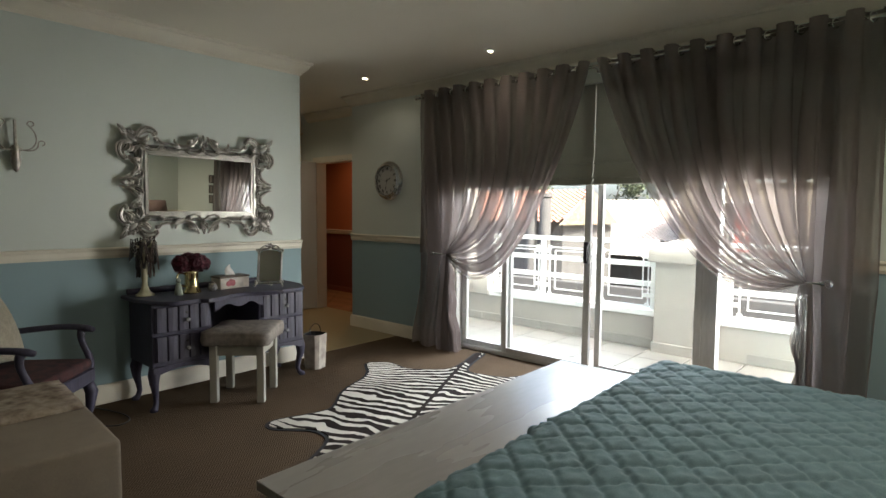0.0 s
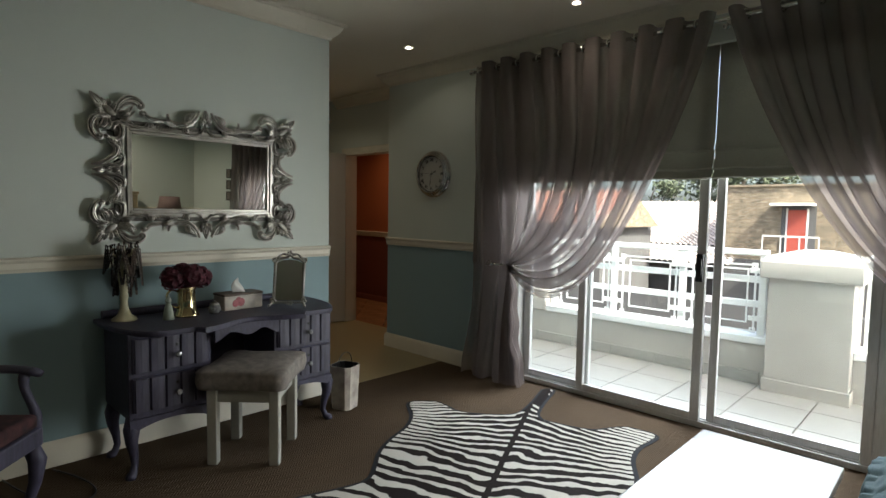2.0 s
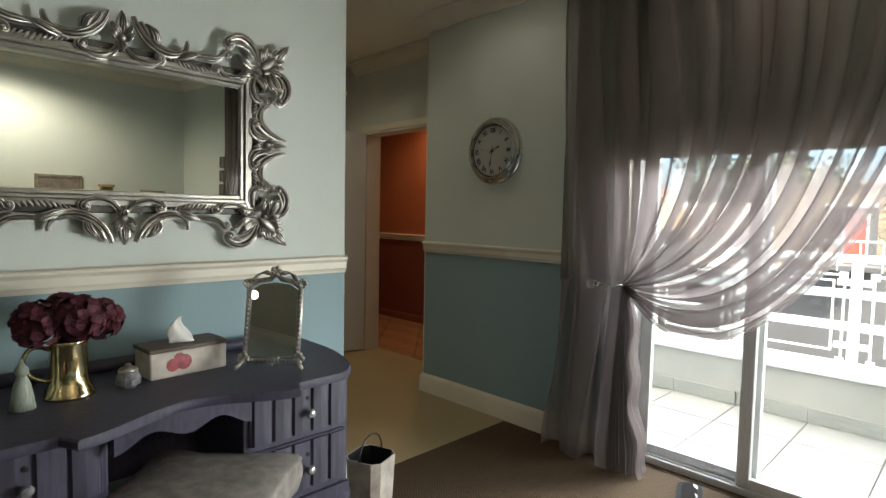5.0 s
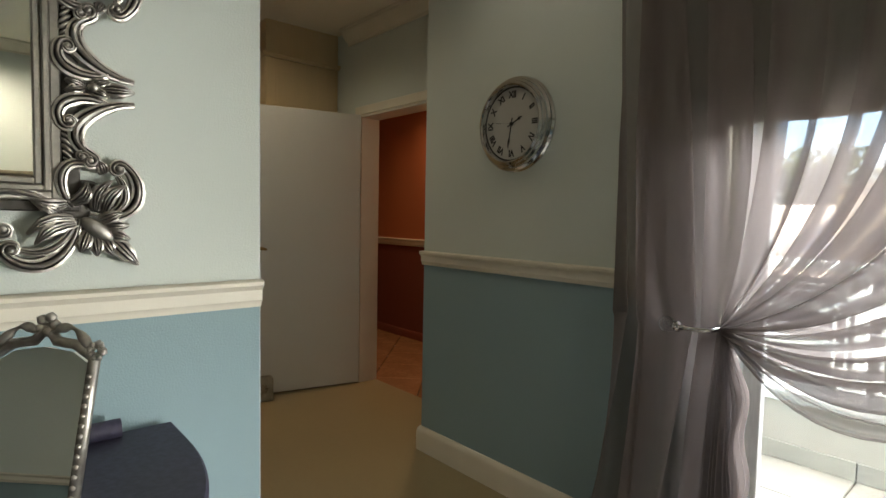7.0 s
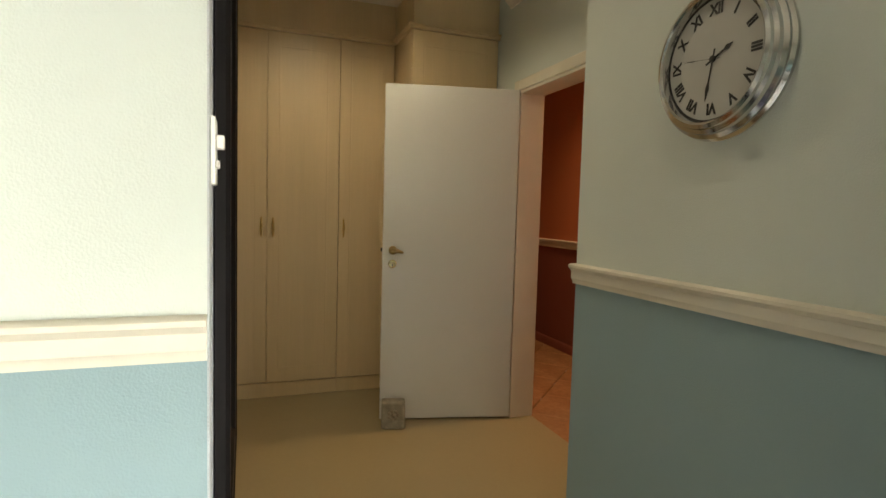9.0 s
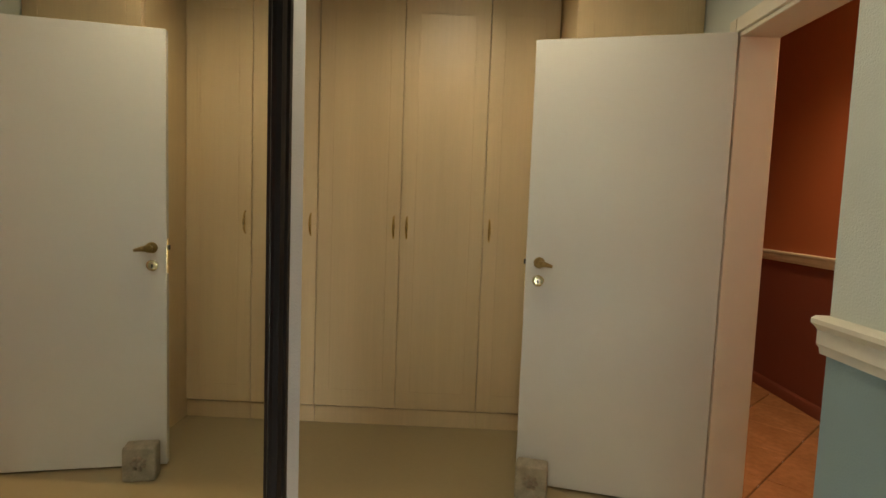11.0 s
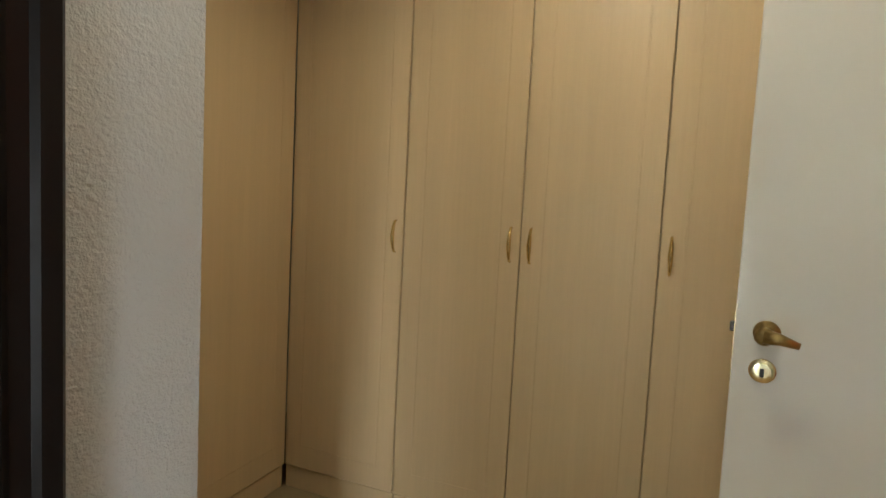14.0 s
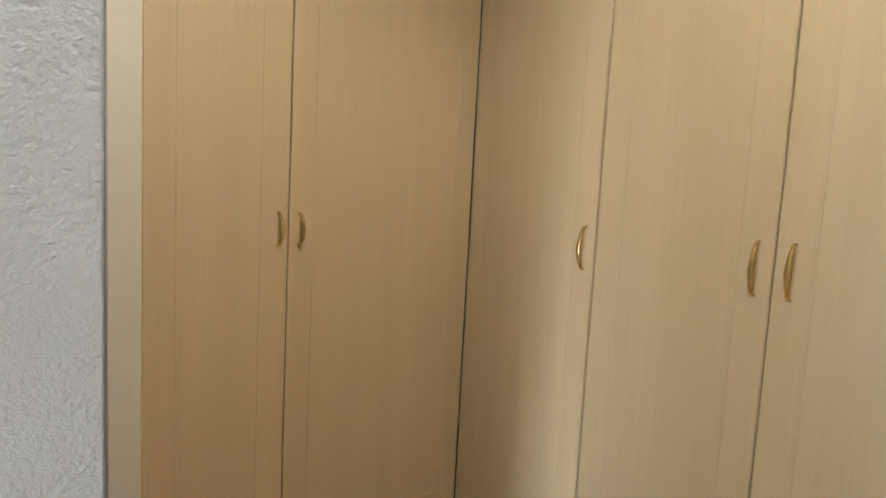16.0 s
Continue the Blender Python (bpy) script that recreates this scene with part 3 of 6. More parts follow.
# ---- curtains ----
def curtain(label, top, grip, hem, edge, seed):
    """A sheer drawn aside. top: rod places of the outer and inner edge; grip: outer edge, holdback and its height;
    hem: outer edge, split and inner edge on the floor; edge: the two bends of the inner edge's fall."""
    c = thing("curtain", (grip[0], 4.42, 0.01), label, "curtain", "sheer curtains")
    sg = 1 if top[1] > top[0] else -1
    NU, NV, ND, CUT = 420, 40, 26, 0.16
    rnd = random.Random(seed)
    ph = [rnd.uniform(0, 6.28) for _ in range(8)]
    G = Vector((grip[1], grip[2]))
    folds = [(rnd.uniform(0.75, 1.3), rnd.uniform(-0.35, 0.35)) for _ in range(14)]

    def line(u):
        """The four bends of one thread from the rod to the holdback."""
        p0 = Vector((top[0] + (top[1] - top[0]) * u, 2.565))
        if u < CUT:
            k = u / CUT
            g = Vector((grip[0] + (grip[1] - 0.02 * sg - grip[0]) * k, grip[2]))
            return p0, p0.lerp(g, 0.33), p0.lerp(g, 0.66), g
        v = (u - CUT) / (1 - CUT)
        g = G + Vector((0.035 * sg * (v - 0.5), 0.02 * (0.5 - v)))
        a1 = Vector(edge[0]) - Vector((top[1], 2.565))
        a2 = Vector(edge[1]) - G
        ang = math.atan2(a2.y, a2.x * sg)
        w = v ** 0.85
        phi = math.pi / 2 * (1 - w) + ang * w
        reach = 0.62 * (1 - w) + a2.length * w
        p2 = g + Vector((sg * math.cos(phi), math.sin(phi))) * reach
        p1 = p0 + Vector((a1.x * v, a1.y * (0.8 + 0.2 * v)))
        return p0, p1, p2, g

    def at(q, t):
        return q[0] * (1 - t) ** 3 + q[1] * 3 * t * (1 - t) ** 2 + q[2] * 3 * t * t * (1 - t) + q[3] * t ** 3

    rows = []
    for i in range(NU + 1):
        u = i / NU
        q, qa, qb = line(u), line(max(0, u - 0.01)), line(min(1, u + 0.01))
        v = max(0.0, (u - CUT) / (1 - CUT))
        w = 2 * math.pi * 10 * u
        big, lean = folds[min(13, int(u * 13))]
        col = []
        for k in range(NV + 1):
            t = k / NV
            p = at(q, t)
            d = at(qb, t) - at(qa, t)
            pitch = d.length / (0.02 if 0.01 <= u <= 0.99 else 0.01) / 10
            side = d.normalized() if d.length > 1e-6 else Vector((sg, 0))
            th = w + 0.9 * t * math.sin(3 * u * 6.28 + ph[0]) + lean * t
            amp = (0.045 * (1 - t) ** 0.7 + 0.018) * (1 + (big - 1) * t)
            roll = min(0.05, (0.11 + 0.20 * t) * pitch) * big
            free = min(1.0, (1 - u) * 14)
            p = p + side * (-roll * math.sin(2 * th) * free)
            fine = t * (0.014 * math.sin(23 * w / 10 + ph[1] + 2 * t) + 0.009 * math.sin(41 * w / 10 + ph[2] + t))
            y = 4.43 - 0.05 * t * v + amp * math.sin(th) + fine
            col.append((p.x, y, p.y))
        g = q[3]
        for k in range(1, ND + 1):
            t = k / ND
            if u < CUT:
                xb = hem[0] + (hem[1] - hem[0]) * u / CUT
            else:
                xb = hem[1] + (hem[2] - hem[1]) * v
            x = g.x + (xb - g.x) * min(1, t * 1.15) ** (0.55 if u > CUT else 1.3 - 0.75 * (u / CUT) ** 2)
            x += sg * max(0, v - 0.6) * 0.075 * (0.5 * math.sin(8.5 * t + ph[3]) + 0.5 * math.sin(21 * t + ph[4] + 6 * v)) * min(1, 5 * t)
            th = w + 0.9 * math.sin(3 * u * 6.28 + ph[0]) + lean + 0.8 * t * math.sin(9 * u + ph[6])
            x += -roll * math.sin(2 * th) * free * side.x * (1 - 0.6 * t)
            swell = amp + 0.036 * min(1, 2.2 * t)
            y = 4.43 - 0.05 * v * (1 - t) + swell * math.sin(th) + 0.012 * math.sin(2.3 * w + ph[7] + t) * t + 0.02 * math.sin(5 * t + 3 * u) * t
            col.append((x, y, max(0.010, g.y * (1 - t) + 0.010 + 0.012 * t * math.sin(w * 0.5))))
        rows.append(col)
    bmc = B()
    loft(bmc, rows, False, False)
    part("cloth", bmc, M_CURTAIN, c, "", True)
    for k in range(10):
        x = top[0] + (top[1] - top[0]) * (k + 0.25) / 9.8
        e = B()
        m = Matrix.Translation((x, 4.43, 2.515)) @ Matrix.Rotation(radians(90), 4, "Y") @ Matrix.Rotation(radians(35), 4, "X")
        tube(e, [(m @ Vector((0.027 * math.cos(a), 0.027 * math.sin(a), 0))) for a in (2 * math.pi * j / 16 for j in range(17))], 0.006, 6)
        part("eyelet", e, M_CHROME, c)
    return c


curtain("taupe sheer curtain drawn aside, its hem on the carpet", (-2.76, -0.92), (-2.75, -2.36, 0.965), (-2.84, -2.42, -2.25), ((-0.957, 2.17), (-1.726, 0.102)), 5)
curtain("taupe sheer curtain drawn aside over a holdback, sunlit through its folds", (0.88, -0.86), (0.90, 0.57, 0.955), (0.91, 0.62, 0.53), ((-0.749, 2.121), (-0.094, 0.536)), 9)
rod = thing("curtain_rod", (-0.93, 4.43, 2.515), "brushed steel curtain rod with ball finials", "curtain rod")
part("rod", tube(B(), [(-2.78, 4.43, 2.515), (0.98, 4.43, 2.515)], 0.0125, 12), M_CHROME, rod, "", True)
for x, sg in ((-2.78, -1), (0.98, 1)):
    m = Matrix.Translation((x, 4.43, 2.515)) @ Matrix.Rotation(radians(90 * sg), 4, "Y")
    part("finial", lathe(B(), [(0.013, 0), (0.017, 0.005), (0.012, 0.012), (0.022, 0.025), (0.024, 0.035), (0.018, 0.046), (0.005, 0.052)], m=m, seg=14), M_CHROME, rod, "", True)
for x in (-2.74, -0.89, 0.94):
    bm = B()
    tube(bm, [(x, CY, 2.515), (x, 4.43, 2.515)], 0.008, 8)
    lathe(bm, [(0.028, 0), (0.028, 0.006), (0.014, 0.010)], m=Matrix.Translation((x, CY, 2.515)) @ Matrix.Rotation(radians(90), 4, "X"), seg=16)
    part("bracket", bm, M_CHROME, rod)
for x, sg in ((-2.38, -1), (0.585, 1)):
    hb = thing("holdback", (x, CY, 0.965), "silver curtain holdback with a glass ball end, fixed to the wall", "holdback", "curtain holdbacks")
    bm = B()
    tube(bm, [(x, CY, 0.965), (x, 4.42, 0.965), (x - 0.005 * sg, 4.37, 0.965), (x + 0.01 * sg, 4.335, 0.965), (x + 0.04 * sg, 4.325, 0.965), (x + 0.085 * sg, 4.325, 0.966)], [0.010, 0.009, 0.009, 0.008, 0.007, 0.009], 10)
    lathe(bm, [(0.03, 0), (0.03, 0.006), (0.012, 0.014)], m=Matrix.Translation((x, CY, 0.965)) @ Matrix.Rotation(radians(90), 4, "X"), seg=16)
    part("arm", bm, M_CHROME, hb, "", True)
    m = Matrix.Translation((x + 0.08 * sg, 4.325, 0.966)) @ Matrix.Rotation(radians(90 * sg), 4, "Y")
    part("collar", lathe(B(), [(0.010, 0), (0.018, 0.004), (0.018, 0.009), (0.009, 0.012), (0.016, 0.018), (0.010, 0.022)], m=m, seg=14), M_CHROME, hb, "", True)
    bm = B()
    bmesh.ops.create_uvsphere(bm, u_segments=18, v_segments=12, radius=0.025, matrix=Matrix.Translation((x + 0.122 * sg, 4.325, 0.968)))
    part("ball", bm, M_CLEAR, hb, "clear glass ball", True)


# ---- balcony ----
struct("balcony_slab", slab(-3.70, 3.4, 4.785, 6.6, -0.35, -0.062), M_BGROUT, "grout bed of the balcony floor", "floor")
struct("parapet", slab(-3.70, -0.93, 6.14, 6.36, -0.062, 0.29, 0.004), M_PLASTER, "cream plastered balcony parapet", "parapet")
struct("parapet", slab(-0.36, 3.4, 6.14, 6.36, -0.062, 0.29, 0.004), M_PLASTER, "cream plastered balcony parapet", "parapet")
struct("parapet_cap", slab(-3.12, -0.93, 6.11, 6.39, 0.29, 0.355, 0.008), M_RAILW, "white coping on the parapet", "coping")
struct("parapet_cap", slab(-0.36, 3.4, 6.11, 6.39, 0.29, 0.355, 0.008), M_RAILW, "white coping on the parapet", "coping")
struct("parapet_end", slab(-3.70, -3.12, 6.10, 6.40, 0.29, 0.53, 0.01), M_PLASTER, "raised plastered end of the parapet", "parapet")
struct("balcony_wall_end", slab(-3.87, -3.70, 4.785, 6.6, -0.35, 2.9), M_PLASTER, "plastered end wall of the balcony")
struct("balcony_roof", slab(-3.87, 3.4, 4.79, 5.35, 2.75, 2.95), M_PLASTER, "plastered eaves over the balcony", "roof")
pier = thing("pier", (-0.645, 6.25, -0.06), "square plastered pier with a moulded cap", "pier", "", "structure")
part("shaft", slab(-0.93, -0.36, 6.0, 6.5, -0.062, 0.88, 0.006), M_PLASTER, pier)
part("foot", slab(-0.945, -0.345, 5.985, 6.515, -0.062, 0.055, 0.006), M_PLASTER, pier)
bm = B()
box(bm, -0.985, -0.305, 5.945, 6.555, 0.88, 1.02, 0.012, 2)
loft(bm, [[(-0.645 + sx * a, 6.25 + sy * b, z) for sx, sy in ((-1, -1), (1, -1), (1, 1), (-1, 1))] for a, b, z in ((0.33, 0.295, 1.021), (0.30, 0.265, 1.06), (0.1, 0.08, 1.11))])
part("cap", bm, M_PLASTER, pier)


def railing(x0, x1, posts):
    r = thing("balcony_railing", ((x0 + x1) / 2, 6.22, 0.355), "white steel railing with square fretwork panels", "railing", "balcony railings")
    y = 6.22
    part("top_rail", slab(x0, x1, y - 0.035, y + 0.035, 1.04, 1.09, 0.012, 2), M_RAILW, r)
    for z in (0.588, 0.802):
        part("cross_bar", slab(x0, x1, y + 0.012, y + 0.028, z, z + 0.06, 0.003), M_RAILW, r)
    for x in posts:
        part("post", slab(x - 0.03, x + 0.03, y - 0.028, y + 0.01, 0.355, 1.04, 0.005), M_RAILW, r)
    for xa, xb in zip(posts, posts[1:]):
        a, b = xa + 0.085, xb - 0.055
        p = B()
        yy = y - 0.016
        # two rectangles, linked at the corners by small squares
        for lo, hi, zl, zh, t in ((a, b, 0.375, 0.965, 0.014), (a + 0.075, b - 0.06, 0.45, 0.925, 0.012)):
            box(p, lo, lo + t, yy, yy + 0.012, zl, zh)
            box(p, hi - t, hi, yy, yy + 0.012, zl, zh)
            box(p, lo + t, hi - t, yy, yy + 0.012, zl, zl + t)
            box(p, lo + t, hi - t, yy, yy + 0.012, zh - t, zh)
        for cx, cz in ((a - 0.012, 0.368), (b - 0.036, 0.368), (a - 0.012, 0.93), (b - 0.036, 0.93)):
            for w0, w1, h0, h1 in ((0, 0.012, 0, 0.048), (0.036, 0.048, 0, 0.048), (0.012, 0.036, 0, 0.012), (0.012, 0.036, 0.036, 0.048)):
                box(p, cx + w0, cx + w1, y - 0.022, y - 0.0165, cz + h0, cz + h1)
        part("fret_panel", p, M_RAILW, r)
    for x in posts:
        for z in (0.50, 0.912):
            part("lug", slab(max(x0, x - 0.10), min(x1, x + 0.10), y - 0.045, y - 0.029, z - 0.022, z + 0.022, 0.007, 2), M_RAILW, r)
    return r


railing(-3.12, -0.985, (-3.08, -2.37, -1.687, -1.015))
railing(-0.305, 2.9, (-0.28, 0.42, 1.12, 1.82, 2.52))


# ---- bed and bench ----
bed = thing("bed", (1.2, 2.4, 0), "wide bed under a diamond-quilted teal spread", "bed")
BX0, BX1, BY0, BY1 = 0.04, 2.2, 1.42, 3.40
part("base", slab(0.03, BX1, 1.5, 3.4, 0.08, 0.32, 0.02), M_LINEN, bed)
part("mattress", slab(0.03, BX1, 1.5, 3.4, 0.32, 0.52, 0.06, 3), M_LINEN, bed)
for fx in (0.12, 2.1):
    for fy in (1.6, 3.3):
        part("foot", slab(fx - 0.04, fx + 0.04, fy - 0.04, fy + 0.04, 0.0, 0.08, 0.006), M_BLACK, bed)
bm = B()
NQX, NQY = 400, 430
rows = []
for i in range(NQX + 1):
    row = []
    for j in range(NQY + 1):
        a, b = i / NQX, j / NQY
        sx = (a * 2.62 - 0.42)          # cloth length from the foot's drop over the bed
        sy = (b * 2.86 - 0.42)
        def fold(s, lo, hi, r):
            """Cloth station s -> (place, drop) over a bed edge rounded by r."""
            L = hi - lo
            if s < 0:
                if s > -r * 1.57:
                    t = -s / r
                    return lo + r - r * math.sin(t) - r, r * (1 - math.cos(t))
                return lo - r, r + (-s - r * 1.57)
            if s > L:
                t = s - L
                if t < r * 1.57:
                    return hi + r * math.sin(t / r), r * (1 - math.cos(t / r))
                return hi + r, r + (t - r * 1.57)
            return lo + s, 0.0
        x, dx = fold(sx, BX0 + 0.10, BX1, 0.10)
        y, dy = fold(sy, BY0 + 0.10, BY1 - 0.10, 0.10)
        z = 0.585 - max(dx, dy) - 0.25 * min(dx, dy)
        d1 = abs(((sx + sy) / 0.155) % 1 - 0.5) * 2
        d2 = abs(((sx - sy) / 0.155) % 1 - 0.5) * 2
        m1, m2 = 1 - d1, 1 - d2                 # 0 on a seam, 1 in the middle of a diamond
        puff = 0.017 * (min(1.0, m1 * 2.6) * min(1.0, m2 * 2.6)) ** 0.42
        pucker = 0.0022 * (math.sin(95 * (sx - sy)) * max(0, 1 - m1 * 2.2) + math.sin(95 * (sx + sy) + 1) * max(0, 1 - m2 * 2.2))
        wob = 0.010 * noise.noise(Vector((sx * 2.2, sy * 2.2, 0))) + 0.007 * noise.noise(Vector((sx * 14, sy * 9, 3))) + 0.0045 * noise.noise(Vector((sx * 34, sy * 26, 7))) + pucker
        z += puff + wob
        if dx > 0.05:
            x -= puff + wob
        if dy > 0.05:
            y += (puff + wob) * (1 if sy > 1 else -1)
        row.append((x, y, max(0.1, z)))
    rows.append(row)
loft(bm, rows, False, False)
part("quilt", bm, M_QUILT, bed, "diamond-quilted teal bedspread", True)
bm = B()
box(bm, 2.26, 2.34, 1.35, 3.55, 0.0, 1.18, 0.012, 2)
box(bm, 2.22, 2.38, 1.32, 3.58, 1.18, 1.26, 0.02, 2)
for y in (1.30, 3.60):
    box(bm, 2.24, 2.36, y - 0.06, y + 0.06, 0.0, 1.30, 0.01, 2)
    box(bm, 2.225, 2.375, y - 0.075, y + 0.075, 1.30, 1.335, 0.008, 2)
part("headboard", bm, mat("pale_oak", (0.42, 0.33, 0.20), 0.5, var=0.12, scale=6, fine=0.15, fscale=50, stretch=(1, 0.15, 1)), bed, "pale wooden headboard with square posts")

bench = thing("blanket_bench", (-0.3, 2.39, 0), "long low bench with a smooth grey-painted top at the bed's foot", "bench")
part("top", slab(-0.56, -0.06, 1.33, 3.43, 0.415, 0.45, 0.004, 2), M_BENCH, bench)
part("body", slab(-0.52, -0.08, 1.38, 3.38, 0.06, 0.415, 0.004), M_BENCH, bench)
for fx in (-0.48, -0.13):
    for fy in (1.43, 3.33):
        part("foot", slab(fx - 0.03, fx + 0.03, fy - 0.03, fy + 0.03, 0, 0.06, 0.004), M_BENCH, bench)


# ---- ornate wall mirror ----
om = thing("wall_mirror", (WX, 2.375, 1.15), "wide mirror in a carved antique-silver baroque frame", "mirror")
GY0, GY1, GZ0, GZ1 = 1.972, 2.780, 1.362, 1.772
part("glass", slab(WX + 0.004, WX + 0.018, GY0 - 0.012, GY1 + 0.012, GZ0 - 0.012, GZ1 + 0.012), M_MIRROR, om, "plain mirror glass")
bm = B()
for o, w, d in ((0.0, 0.016, 0.030), (0.016, 0.014, 0.040), (0.030, 0.020, 0.026)):
    y0, y1, z0, z1 = GY0 - o, GY1 + o, GZ0 - o, GZ1 + o
    box(bm, WX + 0.002, WX + d, y0 - w, y0, z0 - w, z1 + w, 0.003)
    box(bm, WX + 0.002, WX + d, y1, y1 + w, z0 - w, z1 + w, 0.003)
    box(bm, WX + 0.002, WX + d, y0, y1, z0 - w, z0, 0.003)
    box(bm, WX + 0.002, WX + d, y0, y1, z1, z1 + w, 0.003)
part("inner_frame", bm, M_SILVERF, om)
bm = B()
for y0, y1, z0, z1 in ((GY0 - 0.085, GY1 + 0.085, GZ1 + 0.05, GZ1 + 0.074), (GY0 - 0.085, GY1 + 0.085, GZ0 - 0.074, GZ0 - 0.05), (GY0 - 0.085, GY0 - 0.05, GZ0 - 0.05, GZ1 + 0.05), (GY1 + 0.05, GY1 + 0.085, GZ0 - 0.05, GZ1 + 0.05)):
    box(bm, WX + 0.0005, WX + 0.016, y0, y1, z0, z1, 0.003)
for sy in (-1, 1):
    for sz in (-1, 1):
        bmesh.ops.create_cone(bm, cap_ends=True, segments=24, radius1=0.066, radius2=0.060, depth=0.012, matrix=Matrix.Translation((WX + 0.0075, 2.376 + sy * 0.497, 1.567 + sz * 0.272)) @ Matrix.Rotation(radians(90), 4, "Y"))
part("backing", bm, mat("tarnished_silver", (0.12, 0.112, 0.10), 0.5, 0.7, var=0.3, scale=18), om, "tarnished backing of the carved frame")


RIDGES = ((-1.0, -0.9), (-0.88, 0.35), (-0.52, 0.45), (-0.40, -0.55), (-0.26, 0.85), (0.0, 1.0), (0.26, 0.85), (0.40, -0.55), (0.52, 0.45), (0.88, 0.35), (1.0, -0.9), (0.0, -1.1))


def ribbon(bm, pts, ws):
    """A ridged, carved strap along points on the wall; ws are its half widths."""
    rings = []
    for i, p in enumerate(pts):
        d = pts[min(i + 1, len(pts) - 1)] - pts[max(i - 1, 0)]
        side = Vector((0, -d.z, d.y)).normalized()
        w = ws[i]
        rings.append([p + side * (a * w) + Vector((h * min(0.013, w * 0.9), 0, 0)) for a, h in RIDGES])
    loft(bm, rings)


MC = (2.376, 1.567)


def on_frame(sy, sz, u, v, x):
    return Vector((WX + x, MC[0] + sy * u, MC[1] + sz * v))


def swirl(bm, sy, sz, a, b, c, d, w0, w1, w2, curl=0.0, turn=1, x=0.026):
    """A carved strap along a curve a b c d in the frame's quarter, ending in a curl with a ball."""
    pts = bezier(on_frame(sy, sz, *a, x - 0.004), on_frame(sy, sz, *b, x), on_frame(sy, sz, *c, x + 0.01), on_frame(sy, sz, *d, x + 0.006), 16)
    n = len(pts) - 1
    ws = [w0 + (w1 - w0) * min(1, 2 * k / n) if 2 * k < n else w1 + (w2 - w1) * (2 * k / n - 1) for k in range(n + 1)]
    if curl:
        e = pts[-1]
        f = (pts[-1] - pts[-2]).normalized()
        hand = turn * sy * sz
        cy, cz = e.y - hand * f.z * curl, e.z + hand * f.y * curl
        a0 = math.atan2(e.z - cz, e.y - cy)
        for k in range(1, 15):
            t = k / 14
            r = curl * (1 - 0.72 * t)
            ang = a0 + hand * t * 6.4
            pts.append(Vector((e.x + 0.012 * t, cy + r * math.cos(ang), cz + r * math.sin(ang))))
            ws.append(w2 * (1 - 0.55 * t))
    ribbon(bm, pts, [w * 1.28 for w in ws])
    if curl:
        bmesh.ops.create_icosphere(bm, subdivisions=2, radius=max(0.006, w2 * 0.75), matrix=Matrix.Translation((pts[-1].x, cy, cz)))


def leaf_blade(bm, sy, sz, a, d, width, lift=0.014, base=0.024, bow=0.0):
    """A pointed carved leaf from a to d in the frame's quarter: a keel, dished halves, fluted edges."""
    p0, p1 = on_frame(sy, sz, *a, base), on_frame(sy, sz, *d, base)
    along = (p1 - p0)
    side = Vector((0, -along.z, along.y)).normalized() * (sy * sz)
    rings = []
    n = 9
    width *= 1.25
    for k in range(n + 1):
        t = k / n
        w = width * max(0.06, math.sin(math.pi * min(0.97, 0.16 + 0.84 * t)) ** 0.8) * (1 + 0.10 * math.sin(t * 22))
        h = lift * math.sin(math.pi * t * 0.8)
        c = p0 + along * t + side * (bow * math.sin(math.pi * t)) + Vector((h, 0, 0))
        rings.append([c + side * (w * q) + Vector((x, 0, 0)) for q, x in ((-1, -0.012), (-0.85, 0.003), (-0.55, 0.004), (-0.42, -0.007), (-0.28, 0.007), (-0.1, 0.007), (0, -0.004), (0.1, 0.007), (0.28, 0.007), (0.42, -0.007), (0.55, 0.004), (0.85, 0.003), (1, -0.012), (0, -0.022))])
    loft(bm, rings)


def rope(bm, sy, sz, a, d, count, sag):
    """A twisted rope of slanting beads between two points of the frame's quarter."""
    for k in range(count):
        t = k / (count - 1)
        p = on_frame(sy, sz, a[0] + (d[0] - a[0]) * t, a[1] + (d[1] - a[1]) * t + sag * math.sin(math.pi * t), 0.027)
        ang = math.atan2(sz * (d[1] - a[1]), sy * (d[0] - a[0])) + 0.75 * sy * sz
        size = 0.0125 * (0.6 + 0.4 * math.sin(math.pi * t))
        bmesh.ops.create_icosphere(bm, subdivisions=2, radius=size, matrix=Matrix.Translation(p) @ Matrix.Rotation(ang, 4, "X") @ Matrix.Diagonal((0.9, 0.42, 1.25, 1)))


def twist(*a):
    b = B()
    rope(b, *a)
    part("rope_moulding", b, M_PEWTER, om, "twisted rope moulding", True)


def carve(name, label, core, swirls, leaves):
    """A carving: its core as one part, each scroll and leaf as a piece under it."""
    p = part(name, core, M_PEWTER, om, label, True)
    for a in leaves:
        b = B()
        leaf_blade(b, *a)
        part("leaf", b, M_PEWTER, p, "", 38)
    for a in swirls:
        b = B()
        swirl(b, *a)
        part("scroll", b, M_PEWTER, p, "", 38)


